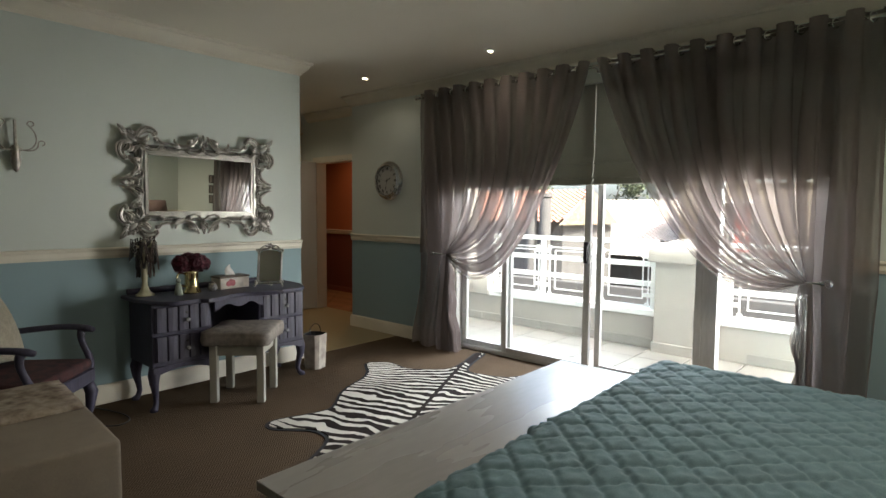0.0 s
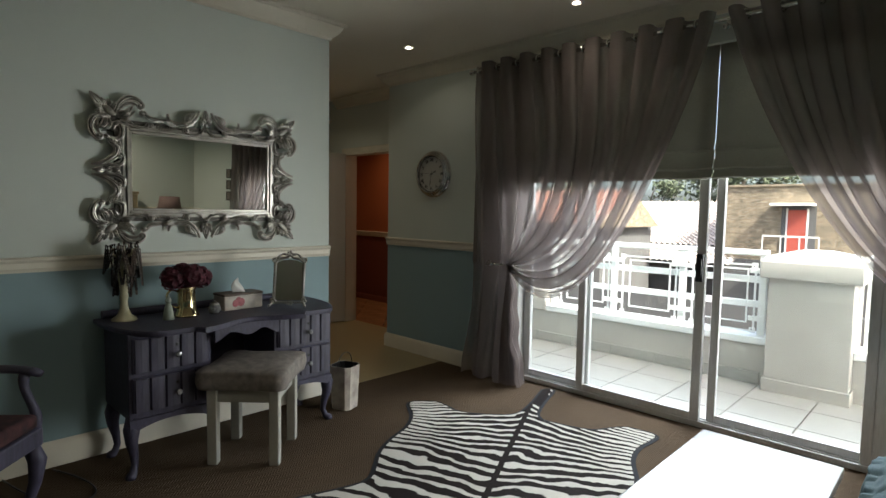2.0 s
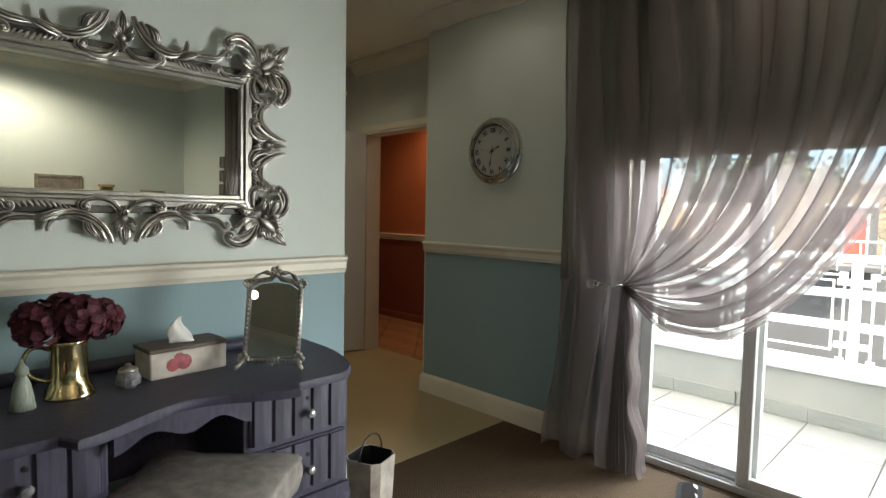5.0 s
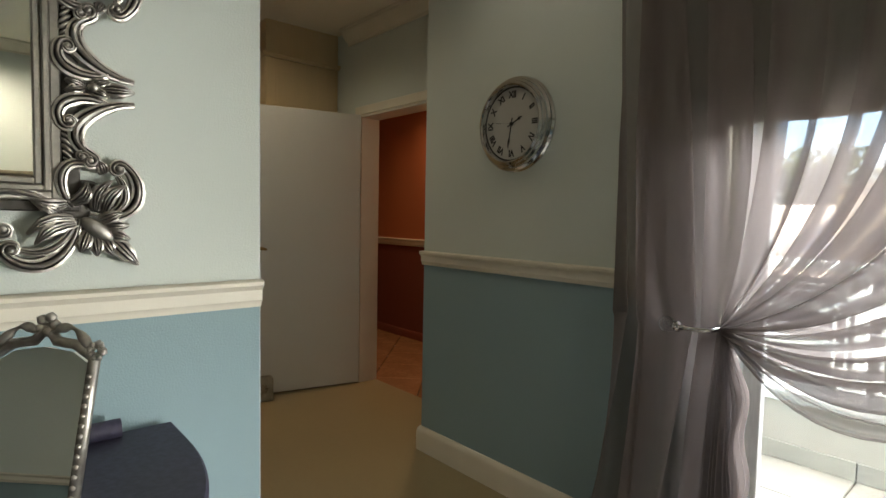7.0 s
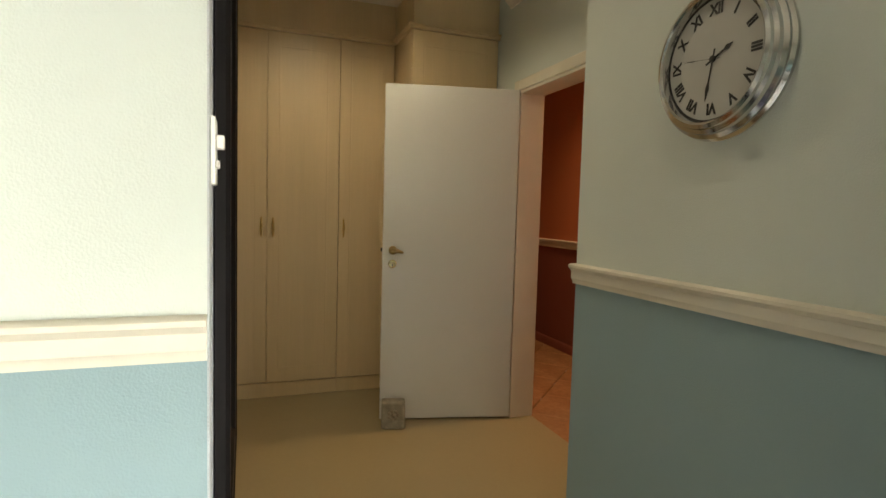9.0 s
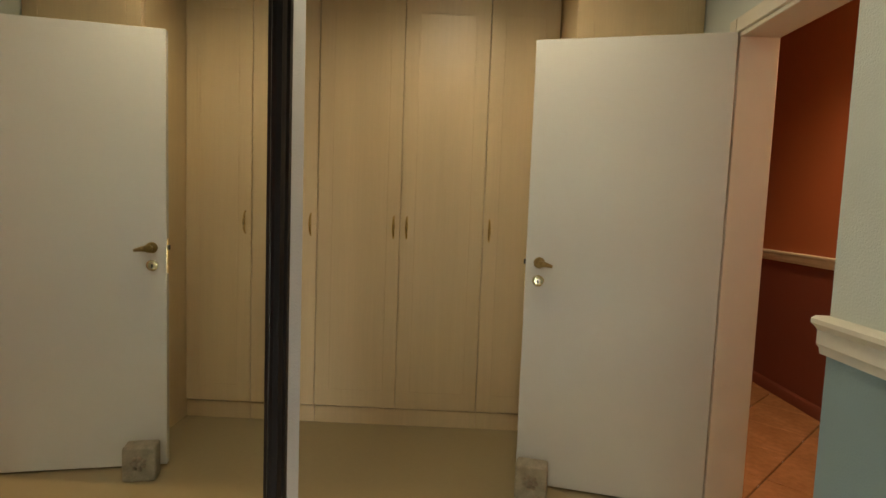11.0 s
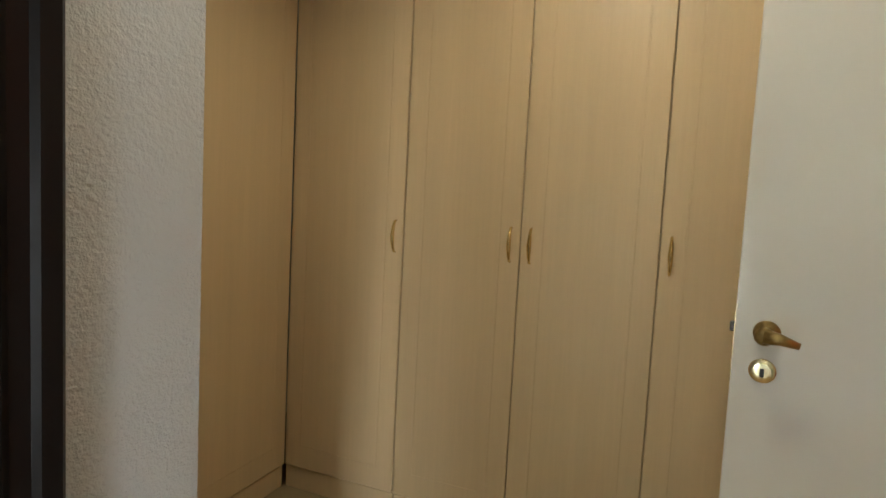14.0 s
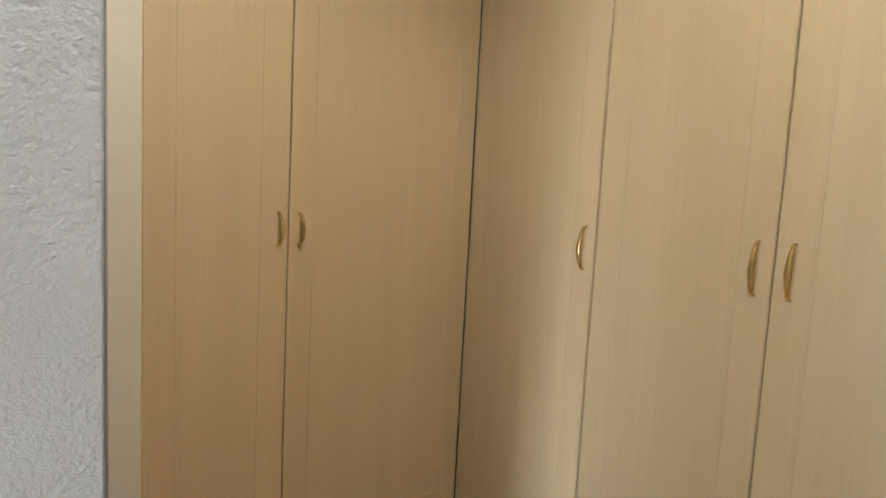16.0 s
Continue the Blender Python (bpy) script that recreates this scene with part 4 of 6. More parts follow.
for sy in (-1, 1):
    for sz in (-1, 1):
        q = (sy, sz)
        bm = B()                     # smooth oval boss across the corner
        bmesh.ops.create_icosphere(bm, subdivisions=3, radius=1, matrix=Matrix.Translation(on_frame(sy, sz, 0.518, 0.318, 0.034)) @ Matrix.Rotation(sy * sz * 0.66, 4, "X") @ Matrix.Diagonal((0.009, 0.040, 0.018, 1)))
        leaves = [(*q, (0.545, 0.338), (0.602, 0.404), 0.017, 0.012)]
        for k in (-3, -2, -1, 1, 2, 3):      # petals round the boss
            a = 0.72 + k * 0.40
            cu, cv = 0.526 - 0.006 * abs(k), 0.326 - 0.006 * abs(k)
            leaves.append((*q, (cu + 0.016 * math.cos(a), cv + 0.016 * math.sin(a)), (cu + 0.068 * math.cos(a), cv + 0.066 * math.sin(a)), 0.0135, 0.014))
        leaves += [(*q, (0.475, 0.295), (0.388, 0.328), 0.013, 0.016, 0.026, 0.012), (*q, (0.478, 0.305), (0.402, 0.352), 0.014, 0.018, 0.028, 0.014),
                   (*q, (0.515, 0.275), (0.548, 0.205), 0.013, 0.016, 0.026, -0.012), (*q, (0.530, 0.280), (0.574, 0.215), 0.014, 0.018, 0.028, -0.012),
                   (*q, (0.462, 0.262), (0.395, 0.252), 0.014, 0.016, 0.026, -0.01), (*q, (0.470, 0.262), (0.500, 0.212), 0.013, 0.016, 0.026, 0.010),
                   (*q, (0.450, 0.285), (0.415, 0.262), 0.012, 0.020), (*q, (0.535, 0.190), (0.522, 0.163), 0.011, 0.018)]
        carve("corner_carving", "carved acanthus corner with scrolls", bm, [
            (*q, (0.485, 0.295), (0.470, 0.395), (0.395, 0.425), (0.350, 0.372), 0.006, 0.015, 0.009, 0.016, 1),
            (*q, (0.480, 0.300), (0.455, 0.365), (0.410, 0.380), (0.372, 0.360), 0.005, 0.009, 0.005),
            (*q, (0.505, 0.285), (0.600, 0.315), (0.632, 0.215), (0.572, 0.168), 0.006, 0.015, 0.009, 0.015, -1),
            (*q, (0.515, 0.290), (0.575, 0.285), (0.590, 0.235), (0.560, 0.195), 0.005, 0.009, 0.005),
            (*q, (0.475, 0.268), (0.440, 0.235), (0.440, 0.165), (0.490, 0.170), 0.006, 0.011, 0.008, 0.014, -1),
            (*q, (0.452, 0.274), (0.400, 0.232), (0.330, 0.222), (0.322, 0.262), 0.006, 0.012, 0.009, 0.013, 1),
            (*q, (0.205, 0.292), (0.270, 0.300), (0.315, 0.282), (0.338, 0.325), 0.005, 0.011, 0.009, 0.013, -1),
            (*q, (0.598, 0.026), (0.520, 0.030), (0.425, 0.110), (0.512, 0.152), 0.005, 0.016, 0.009, 0.014, 1),
            (*q, (0.555, 0.036), (0.520, 0.050), (0.470, 0.090), (0.497, 0.140), 0.004, 0.008, 0.005)], leaves)
for sy in (-1, 1):
    for sz in (-1, 1):
        twist(sy, sz, (0.462, 0.10), (0.464, 0.165), 6, 0)
        twist(sy, sz, (0.150, 0.264), (0.300, 0.258), 11, -0.010)
for sz in (-1, 1):
    bm = B()
    bmesh.ops.create_icosphere(bm, subdivisions=2, radius=0.013, matrix=Matrix.Translation(on_frame(1, sz, 0, 0.298, 0.036)))
    leaves = [(1, sz, (0, 0.300), (0, 0.385), 0.016, 0.020), (1, sz, (0, 0.292), (0, 0.255), 0.012, 0.014)]
    swirls = []
    for sy in (-1, 1):
        q = (sy, sz)
        leaves += [(*q, (0.004, 0.298), (0.030, 0.345), 0.011, 0.020), (*q, (0.006, 0.294), (0.036, 0.318), 0.010, 0.018), (*q, (0.165, 0.272), (0.255, 0.302), 0.013, 0.014),
                   (*q, (0.110, 0.292), (0.072, 0.362), 0.013, 0.016, 0.026, -0.014)]
        swirls += [(*q, (0.212, 0.338), (0.220, 0.262), (0.075, 0.245), (0.036, 0.378), 0.005, 0.013, 0.006),
                   (*q, (0.185, 0.302), (0.150, 0.275), (0.085, 0.290), (0.058, 0.366), 0.004, 0.010, 0.005),
                   (*q, (0.008, 0.285), (0.020, 0.225), (0.090, 0.215), (0.122, 0.246), 0.006, 0.013, 0.009, 0.014, 1)]
    carve("middle_carving", "carved shell crest with scrolls", bm, swirls, leaves)
for sy in (-1, 1):
    bm = B()
    bmesh.ops.create_icosphere(bm, subdivisions=2, radius=0.012, matrix=Matrix.Translation(on_frame(sy, 1, 0.515, 0, 0.034)))
    leaves, swirls = [(sy, 1, (0.530, 0), (0.596, 0), 0.014, 0.014)], []
    for sz in (-1, 1):
        q = (sy, sz)
        leaves += [(*q, (0.505, 0.004), (0.545, 0.018), 0.010, 0.016), (*q, (0.500, 0), (0.462, 0.012), 0.011, 0.012)]
        swirls += [(*q, (0.545, 0.034), (0.495, 0.012), (0.430, 0.035), (0.452, 0.085), 0.006, 0.013, 0.009, 0.015, -1)]
    carve("side_carving", "carved leaf side piece with scrolls", bm, swirls, leaves)
om.rotation_euler.y = radians(1.3)      # hangs a little forward from its lower edge

# ---- dressing table ----
dt = thing("dressing_table", (-2.9, 2.38, 0), "dusky purple painted dressing table with cabriole legs and glass knobs", "dressing table")
TOPZ = 0.762
YL, YR = 1.765, 3.05      # ends of the top


def top_edge(y):
    """Front line of the top: bowed ends, serpentine middle."""
    t = (y - YL) / (YR - YL)
    end = min(t, 1 - t)
    x = -2.60 - 0.035 * math.cos((t - 0.5) * 2 * math.pi * 2) * (1 if 0.25 < t < 0.75 else 0) * 1.6
    if end < 0.14:
        k = 1 - end / 0.14
        x -= 0.42 * (1 - math.sqrt(max(0, 1 - k * k)))
    return x


ys = [YL + (YR - YL) * 0.5 * (1 - math.cos(math.pi * k / 60)) for k in range(61)]
outline = [(top_edge(y), y) for y in ys]
back = [(WX + 0.03, YR), (WX + 0.03, YL)]


def plate(bm, pts, z0, z1, inset=0.006):
    cx = sum(p[0] for p in pts) / len(pts)
    cy = sum(p[1] for p in pts) / len(pts)
    def shr(p):
        d = Vector((p[0] - cx, p[1] - cy))
        d = d * (1 - inset / max(0.05, d.length))
        return (cx + d.x, cy + d.y)
    s = [shr(p) for p in pts]
    loft(bm, [[(*p, z0) for p in s], [(*p, z0 + inset) for p in pts], [(*p, z1 - inset) for p in pts], [(*p, z1) for p in s]])
    return bm


part("tabletop", plate(B(), outline + back, 0.735, TOPZ), M_PURPLE, dt, "", 40)
for y0, y1, kn in ((1.81, 2.22, 1.93), (2.60, 3.0, 2.87)):
    part("pedestal", slab(WX + 0.05, -2.735, y0, y1, 0.30, 0.735, 0.006, 2), M_PURPLE, dt)
    for z0, z1 in ((0.535, 0.715), (0.335, 0.515)):
        bm = slab(-2.74, -2.722, y0 + 0.015, y1 - 0.015, z0, z1, 0.004)
        dr = part("drawer_front", bm, M_PURPLE, dt)
        n = 5
        w = (y1 - y0 - 0.04) / n
        for k in range(n):                       # raised upright flutes
            a = y0 + 0.02 + w * k
            f = B()
            loft(f, [[(-2.722, a + 0.002, z), (-2.711, a + 0.007, z), (-2.709, a + w / 2, z), (-2.711, a + w - 0.007, z), (-2.722, a + w - 0.002, z), (-2.726, a + w / 2, z)] for z in (z0 + 0.006, z1 - 0.006)])
            part("flute", f, M_PURPLE2, dr)
        ky, kz = (y0 + y1) / 2 + 0.02, (z0 + z1) / 2 - 0.012
        m = Matrix.Translation((-2.709, ky, kz)) @ Matrix.Rotation(radians(90), 4, "Y")
        knob = lathe(B(), [(0.007, 0), (0.006, 0.008), (0.014, 0.014), (0.017, 0.022), (0.013, 0.030), (0.004, 0.033)], m=m, seg=10)
        part("knob", knob, mat("cut_glass_knob", (0.42, 0.43, 0.44), 0.08, 0.45, var=0.3, scale=60) if "cut_glass_knob" not in bpy.data.materials else bpy.data.materials["cut_glass_knob"], dr, "cut-glass drawer knob")
        part("keyhole", lathe(B(), [(0.008, 0), (0.008, 0.003), (0.003, 0.004)], m=Matrix.Translation((-2.7095, ky, kz + 0.05)) @ Matrix.Rotation(radians(90), 4, "Y"), seg=12), M_BLACK, dr)
    # scalloped skirt under the drawers
    bm = B()
    n = 16
    rings = []
    for k in range(n + 1):
        y = y0 + (y1 - y0) * k / n
        d = 0.025 + 0.045 * (abs(k / n - 0.5) * 2) ** 2
        rings.append([(-2.742, y, 0.305), (-2.72, y, 0.305), (-2.72, y, 0.305 - d), (-2.742, y, 0.305 - d)])
    loft(bm, rings)
    part("skirt", bm, M_PURPLE, dt)
# apron over the knee hole
bm = B()
rings = []
for k in range(25):
    t = k / 24
    y = 2.22 + 0.38 * t
    d = 0.055 + 0.018 * math.cos(t * 4 * math.pi) + 0.03 * abs(t - 0.5)
    rings.append([(-2.70, y, 0.735), (-2.675, y, 0.735), (-2.675, y, 0.735 - d), (-2.70, y, 0.735 - d)])
loft(bm, rings)
part("apron", bm, M_PURPLE, dt)
part("back_roll", tube(B(), [(WX + 0.055, 1.80, TOPZ + 0.020), (WX + 0.055, 2.93, TOPZ + 0.020)], 0.022, 12), M_PURPLE, dt, "", 40)
part("back_panel", slab(WX + 0.045, WX + 0.06, 2.22, 2.60, 0.38, 0.735), M_PURPLE, dt)


def cabriole(x, y, fx, fy, z=0.31, foot=0.06):
    """Cabriole leg from the case at height z, knee and foot towards (fx, fy)."""
    prof = [(0.0, 0.0, 0.036), (0.20, 0.022, 0.040), (0.40, 0.022, 0.030), (0.62, 0.004, 0.021), (0.80, -0.004, 0.017), (0.92, 0.012, 0.019), (0.97, foot * 0.6, 0.026), (1.0, foot * 0.62, 0.024)]
    return tube(B(), [(x + fx * o, y + fy * o, z * (1 - t)) for t, o, r in prof], [r for t, o, r in prof], 10)


for x, y, fx, fy in ((-2.77, 1.84, 0.7, -0.7), (-2.77, 2.97, 0.7, 0.7), (-3.10, 1.85, 0.1, -0.8), (-3.10, 2.96, 0.1, 0.8), (-2.77, 2.19, 0.7, 0.0), (-2.77, 2.63, 0.7, 0.0)):
    if y in (2.19, 2.63):
        continue
    part("leg", cabriole(x, y, fx, fy), M_PURPLE, dt, "", True)

# ---- stool ----
st = thing("dressing_stool", (-2.62, 2.44, 0), "pale sage stool with a tufted grey damask seat", "stool")
SC = Vector((-2.63, 2.42))
SMAT = Matrix.Translation((SC.x, SC.y, 0)) @ Matrix.Rotation(radians(44), 4, "Z")
for sx in (-1, 1):
    for sy in (-1, 1):
        bm = slab(-0.026, 0.026, -0.026, 0.026, 0.0, 0.42, 0.006, 2)
        bm.transform(SMAT @ Matrix.Translation((sx * 0.165, sy * 0.165, 0)))
        part("leg", bm, M_STOOLW, st)
bm = B()
for sx, sy, lx, ly in ((1, 0, 0.018, 0.28), (-1, 0, 0.018, 0.28), (0, 1, 0.28, 0.018), (0, -1, 0.28, 0.018)):
    box(bm, sx * 0.165 - lx / 2, sx * 0.165 + lx / 2, sy * 0.165 - ly / 2, sy * 0.165 + ly / 2, 0.34, 0.42)
bm.transform(SMAT)
part("seat_frame", bm, M_STOOLW, st)
bm = B()
rings = []
for k in range(13):
    t = k / 12
    z = 0.42 + (0.085 * (t / 0.45) if t < 0.45 else 0.085 + 0.032 * math.sin((t - 0.45) / 0.55 * math.pi / 2))
    w = (0.955 + 0.045 * math.sin(t / 0.45 * math.pi * 0.9)) if t < 0.45 else max(0.02, math.cos((t - 0.45) / 0.55 * math.pi / 2) ** 0.8)
    ring = []
    for j in range(64):
        a = 2 * math.pi * (j + 0.5) / 64
        c, s_ = math.cos(a), math.sin(a)
        sq = (abs(c) ** 9 + abs(s_) ** 9) ** (-1 / 9)
        horn = 1 + 0.075 * max(0, abs(math.sin(2 * a)) - 0.8) / 0.2      # drawn-out corners
        dip = 0.005 * noise.noise(Vector((c * w * 3, s_ * w * 3, 2))) * (t > 0.4)
        ring.append(SMAT @ Vector((0.232 * c * sq * w * horn, 0.232 * s_ * sq * w * horn, z + dip)))
    rings.append(ring)
loft(bm, rings)
part("cushion", bm, M_STOOLF, st, "grey damask seat cushion", True)

# ---- waste bin ----
bn = thing("waste_bin", (-2.85, 3.22, 0), "off-white printed waste bin with a wire handle beside the dressing table", "bin")
BMAT = Matrix.Translation((-2.85, 3.20, 0)) @ Matrix.Rotation(radians(20), 4, "Z")
m_bin = mat("printed_paper_bin", (0.55, 0.51, 0.43), 0.6, var=0.28, scale=14, tint=(0.30, 0.25, 0.22))
bm = B()
oct_ = [(0.085, 0.055), (0.055, 0.085), (-0.055, 0.085), (-0.085, 0.055), (-0.085, -0.055), (-0.055, -0.085), (0.055, -0.085), (0.085, -0.055)]
loft(bm, [[BMAT @ Vector((x * f, y * f, z)) for x, y in oct_] for f, z in ((0.86, 0.0), (1.0, 0.30), (0.95, 0.30), (0.82, 0.015))])
part("body", bm, m_bin, bn)
bm = B()
loft(bm, [[BMAT @ Vector((x * f, y * f, z)) for x, y in oct_] for f, z in ((0.82, 0.017), (0.945, 0.299), (0.93, 0.299), (0.80, 0.022))])
part("lining", bm, M_BLACK, bn)
part("wire_handle", tube(B(), [BMAT @ Vector((0.0, 0.085 * math.cos(a), 0.30 + 0.085 * math.sin(a))) for a in (math.pi * k / 14 for k in range(15))], 0.0035, 6), M_BLACK, bn, "", True)

# ---- things on the dressing table ----
Z0 = TOPZ
fr = thing("table_mirror", (-2.80, 2.74, Z0), "small easel mirror in an ornate silver frame", "mirror")
FM = Matrix.Translation((-2.775, 2.715, Z0 + 0.014)) @ Matrix.Rotation(math.atan2(0.145, 0.13), 4, "Z") @ Matrix.Rotation(radians(-15), 4, "X")
bm = B()
pts = [(-0.078, 0.035), (0.078, 0.035), (0.078, 0.265), (0.05, 0.283), (0, 0.29), (-0.05, 0.283), (-0.078, 0.265)]
loft(bm, [[FM @ Vector((x, y, z)) for x, z in pts] for y in (-0.004, 0.006)])
part("glass", bm, M_MIRROR, fr, "pale mirror glass")
bm = B()
edge = [(-0.088, 0.02), (-0.088, 0.27), (-0.055, 0.295), (-0.02, 0.30), (0, 0.322), (0.02, 0.30), (0.055, 0.295), (0.088, 0.27), (0.088, 0.02), (0.0, 0.022), (-0.088, 0.02)]
tube(bm, [FM @ Vector((x, -0.002, z)) for x, z in edge], 0.0095, 8)
for k in range(13):                      # beading along the sides and the sill
    for sx in (-1, 1):
        bmesh.ops.create_icosphere(bm, subdivisions=1, radius=0.0055, matrix=FM @ Matrix.Translation((sx * 0.088, -0.010, 0.05 + 0.016 * k)))
    bmesh.ops.create_icosphere(bm, subdivisions=1, radius=0.005, matrix=FM @ Matrix.Translation((-0.075 + 0.0125 * k, -0.010, 0.022)))
for sx in (-1, 1):                       # scrolls rising to the crest
    pts = [Vector((sx * (0.078 - 0.066 * t), -0.006, 0.292 + 0.022 * math.sin(t * 3.0) + 0.018 * t)) for t in (j / 12 for j in range(13))]
    tube(bm, [FM @ p for p in pts], [0.006 + 0.003 * math.sin(j * 0.9) for j in range(13)], 7)
    for j in range(9):
        a = j * 0.75
        bmesh.ops.create_icosphere(bm, subdivisions=1, radius=0.005, matrix=FM @ Matrix.Translation((sx * (0.094 + 0.012 * math.cos(a)), -0.010, 0.285 + 0.012 * math.sin(a))))
for cx, cz, r in ((-0.09, 0.285, 0.018), (0.09, 0.285, 0.018), (0, 0.328, 0.021), (-0.092, 0.03, 0.021), (0.092, 0.03, 0.021), (0, 0.018, 0.015)):
    for k in range(5):
        a = k * 1.256
        bmesh.ops.create_icosphere(bm, subdivisions=1, radius=r * 0.5, matrix=FM @ Matrix.Translation((cx + r * 0.6 * math.cos(a), -0.004, cz + r * 0.6 * math.sin(a))))
for sx in (-1, 1):
    tube(bm, [FM @ Vector((sx * 0.088, -0.002, 0.03)), FM @ Vector((sx * 0.10, -0.018, 0.008)), FM @ Vector((sx * 0.108, -0.034, -0.004))], [0.009, 0.007, 0.009], 7)
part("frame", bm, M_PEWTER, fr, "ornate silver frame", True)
part("stand", tube(B(), [FM @ Vector((0, 0.004, 0.2)), FM @ Vector((0, 0.07, 0.10)), (FM @ Vector((0, 0.10, 0.0))) * 1.0], 0.006, 6), M_PEWTER, fr)

tb = thing("tissue_box", (-2.97, 2.5, Z0), "floral-printed tissue box with a tissue pulled up", "tissue box")
TM = Matrix.Translation((-2.985, 2.50, Z0)) @ Matrix.Rotation(radians(4), 4, "Z")
bm = slab(-0.065, 0.065, -0.125, 0.125, 0.0, 0.085, 0.004)
bm.transform(TM)
part("box", bm, mat("printed_card", (0.62, 0.56, 0.48), 0.5, var=0.2, scale=16, tint=(0.38, 0.34, 0.30)), tb)
bm = slab(-0.069, 0.069, -0.129, 0.129, 0.085, 0.098, 0.003)
bm.transform(TM)
part("lid", bm, mat("brown_wood_lid", (0.10, 0.07, 0.05), 0.5), tb)
m_rose = mat("printed_rose", (0.50, 0.10, 0.12), 0.5, var=0.3, scale=40)
for cy, cz, r in ((-0.02, 0.045, 0.026), (-0.055, 0.04, 0.022), (-0.035, 0.06, 0.018)):
    p = lathe(B(), [(r, 0), (r * 0.9, 0.0015), (r * 0.3, 0.002)], m=TM @ Matrix.Translation((0.0655, cy, cz)) @ Matrix.Rotation(radians(90), 4, "Y"), seg=9)
    part("rose_print", p, m_rose, tb)
bm = B()
rings = []
for k in range(7):
    t = k / 6
    rings.append([TM @ Vector(((0.018 + 0.012 * math.sin(3 * a + k)) * math.cos(a) * (1 - t * 0.93), (0.05 + 0.01 * math.cos(2 * a + k)) * math.sin(a) * (1 - t * 0.9) - 0.005 * k * math.sin(t * 3), 0.098 + 0.085 * t)) for a in (2 * math.pi * j / 18 for j in range(18))])
loft(bm, rings)
part("tissue", bm, mat("white_tissue", (0.72, 0.71, 0.68), 0.9, var=0.03), tb, "crumpled white tissue", True)

vs = thing("jug_of_flowers", (-2.93, 2.17, Z0), "polished brass tankard holding dark red hydrangeas", "vase")
bm = lathe(B(), [(0.066, 0), (0.068, 0.008), (0.060, 0.016), (0.060, 0.024), (0.052, 0.034), (0.048, 0.06), (0.046, 0.15), (0.050, 0.162), (0.047, 0.165), (0.041, 0.15), (0.041, 0.05)], (-2.93, 2.17, Z0), 28)
part("jug", bm, mat("polished_brass", (0.80, 0.66, 0.36), 0.10, 1.0, var=0.06, scale=30), vs, "", True)
part("jug_handle", tube(B(), bezier((-2.93, 2.125, Z0 + 0.14), (-2.93, 2.05, Z0 + 0.19), (-2.93, 2.04, Z0 + 0.06), (-2.93, 2.122, Z0 + 0.05), 12), 0.006, 8), bpy.data.materials["polished_brass"], vs, "", True)
m_petal = mat("dark_red_petals", (0.115, 0.018, 0.035), 0.7, var=0.35, scale=30)
rnd = random.Random(3)
for cx, cy, cz, R in ((-2.93, 2.10, 0.215, 0.062), (-2.90, 2.19, 0.225, 0.066), (-2.95, 2.255, 0.21, 0.058), (-2.97, 2.17, 0.235, 0.055)):
    bm = B()
    for k in range(150):
        d = Vector((rnd.gauss(0, 1), rnd.gauss(0, 1), rnd.gauss(0.35, 0.9))).normalized()
        c = Vector((cx, cy, Z0 + cz)) + d * R * rnd.uniform(0.82, 1.05)
        q = d.to_track_quat("Z", "Y").to_matrix().to_4x4()
        m = Matrix.Translation(c) @ q @ Matrix.Rotation(rnd.uniform(0, 6.28), 4, "Z")
        s = rnd.uniform(0.011, 0.016)
        vv = [bm.verts.new(m @ Vector(p)) for p in ((0, 0, 0), (s, s * 0.5, s * 0.35), (s * 0.5, s, s * 0.2), (-s * 0.5, s, s * 0.35), (-s, 0.3 * s, s * 0.2), (-s, -s * 0.6, s * 0.35), (0, -s, s * 0.2), (s, -s * 0.7, s * 0.35))]
        for i in range(1, 8):
            bm.faces.new((vv[0], vv[i], vv[i % 7 + 1]))
    bmesh.ops.create_icosphere(bm, subdivisions=2, radius=R * 0.8, matrix=Matrix.Translation((cx, cy, Z0 + cz)))
    part("bloom", bm, m_petal, vs, "dark red hydrangea head", fix=False)

ts = thing("tassel", (-2.88, 2.055, Z0), "pale green silk tassel leaning by the brass jug", "tassel")
m_tas = mat("pale_green_silk", (0.42, 0.48, 0.40), 0.6, var=0.2, scale=40, fine=0.3, fscale=200, stretch=(1, 1, 0.1))
part("skirt", lathe(B(), [(0.030, 0.0), (0.026, 0.03), (0.020, 0.065), (0.012, 0.088), (0.010, 0.09)], (-2.88, 2.055, Z0), 20), m_tas, ts, "", True)
part("head", lathe(B(), [(0.010, 0.09), (0.016, 0.098), (0.016, 0.110), (0.008, 0.120), (0.003, 0.135)], (-2.88, 2.055, Z0), 14), m_tas, ts, "", True)

gl = thing("glass_jar", (-2.90, 2.315, Z0), "small cut-glass jar with a dark lid", "jar")
part("jar", lathe(B(), [(0.024, 0), (0.034, 0.012), (0.036, 0.030), (0.028, 0.046), (0.026, 0.050)], (-2.90, 2.315, Z0), 12), bpy.data.materials["cut_glass_knob"], gl)
part("lid", lathe(B(), [(0.028, 0.050), (0.026, 0.058), (0.010, 0.066), (0.008, 0.072)], (-2.90, 2.315, Z0), 14), M_PEWTER, gl, "", True)

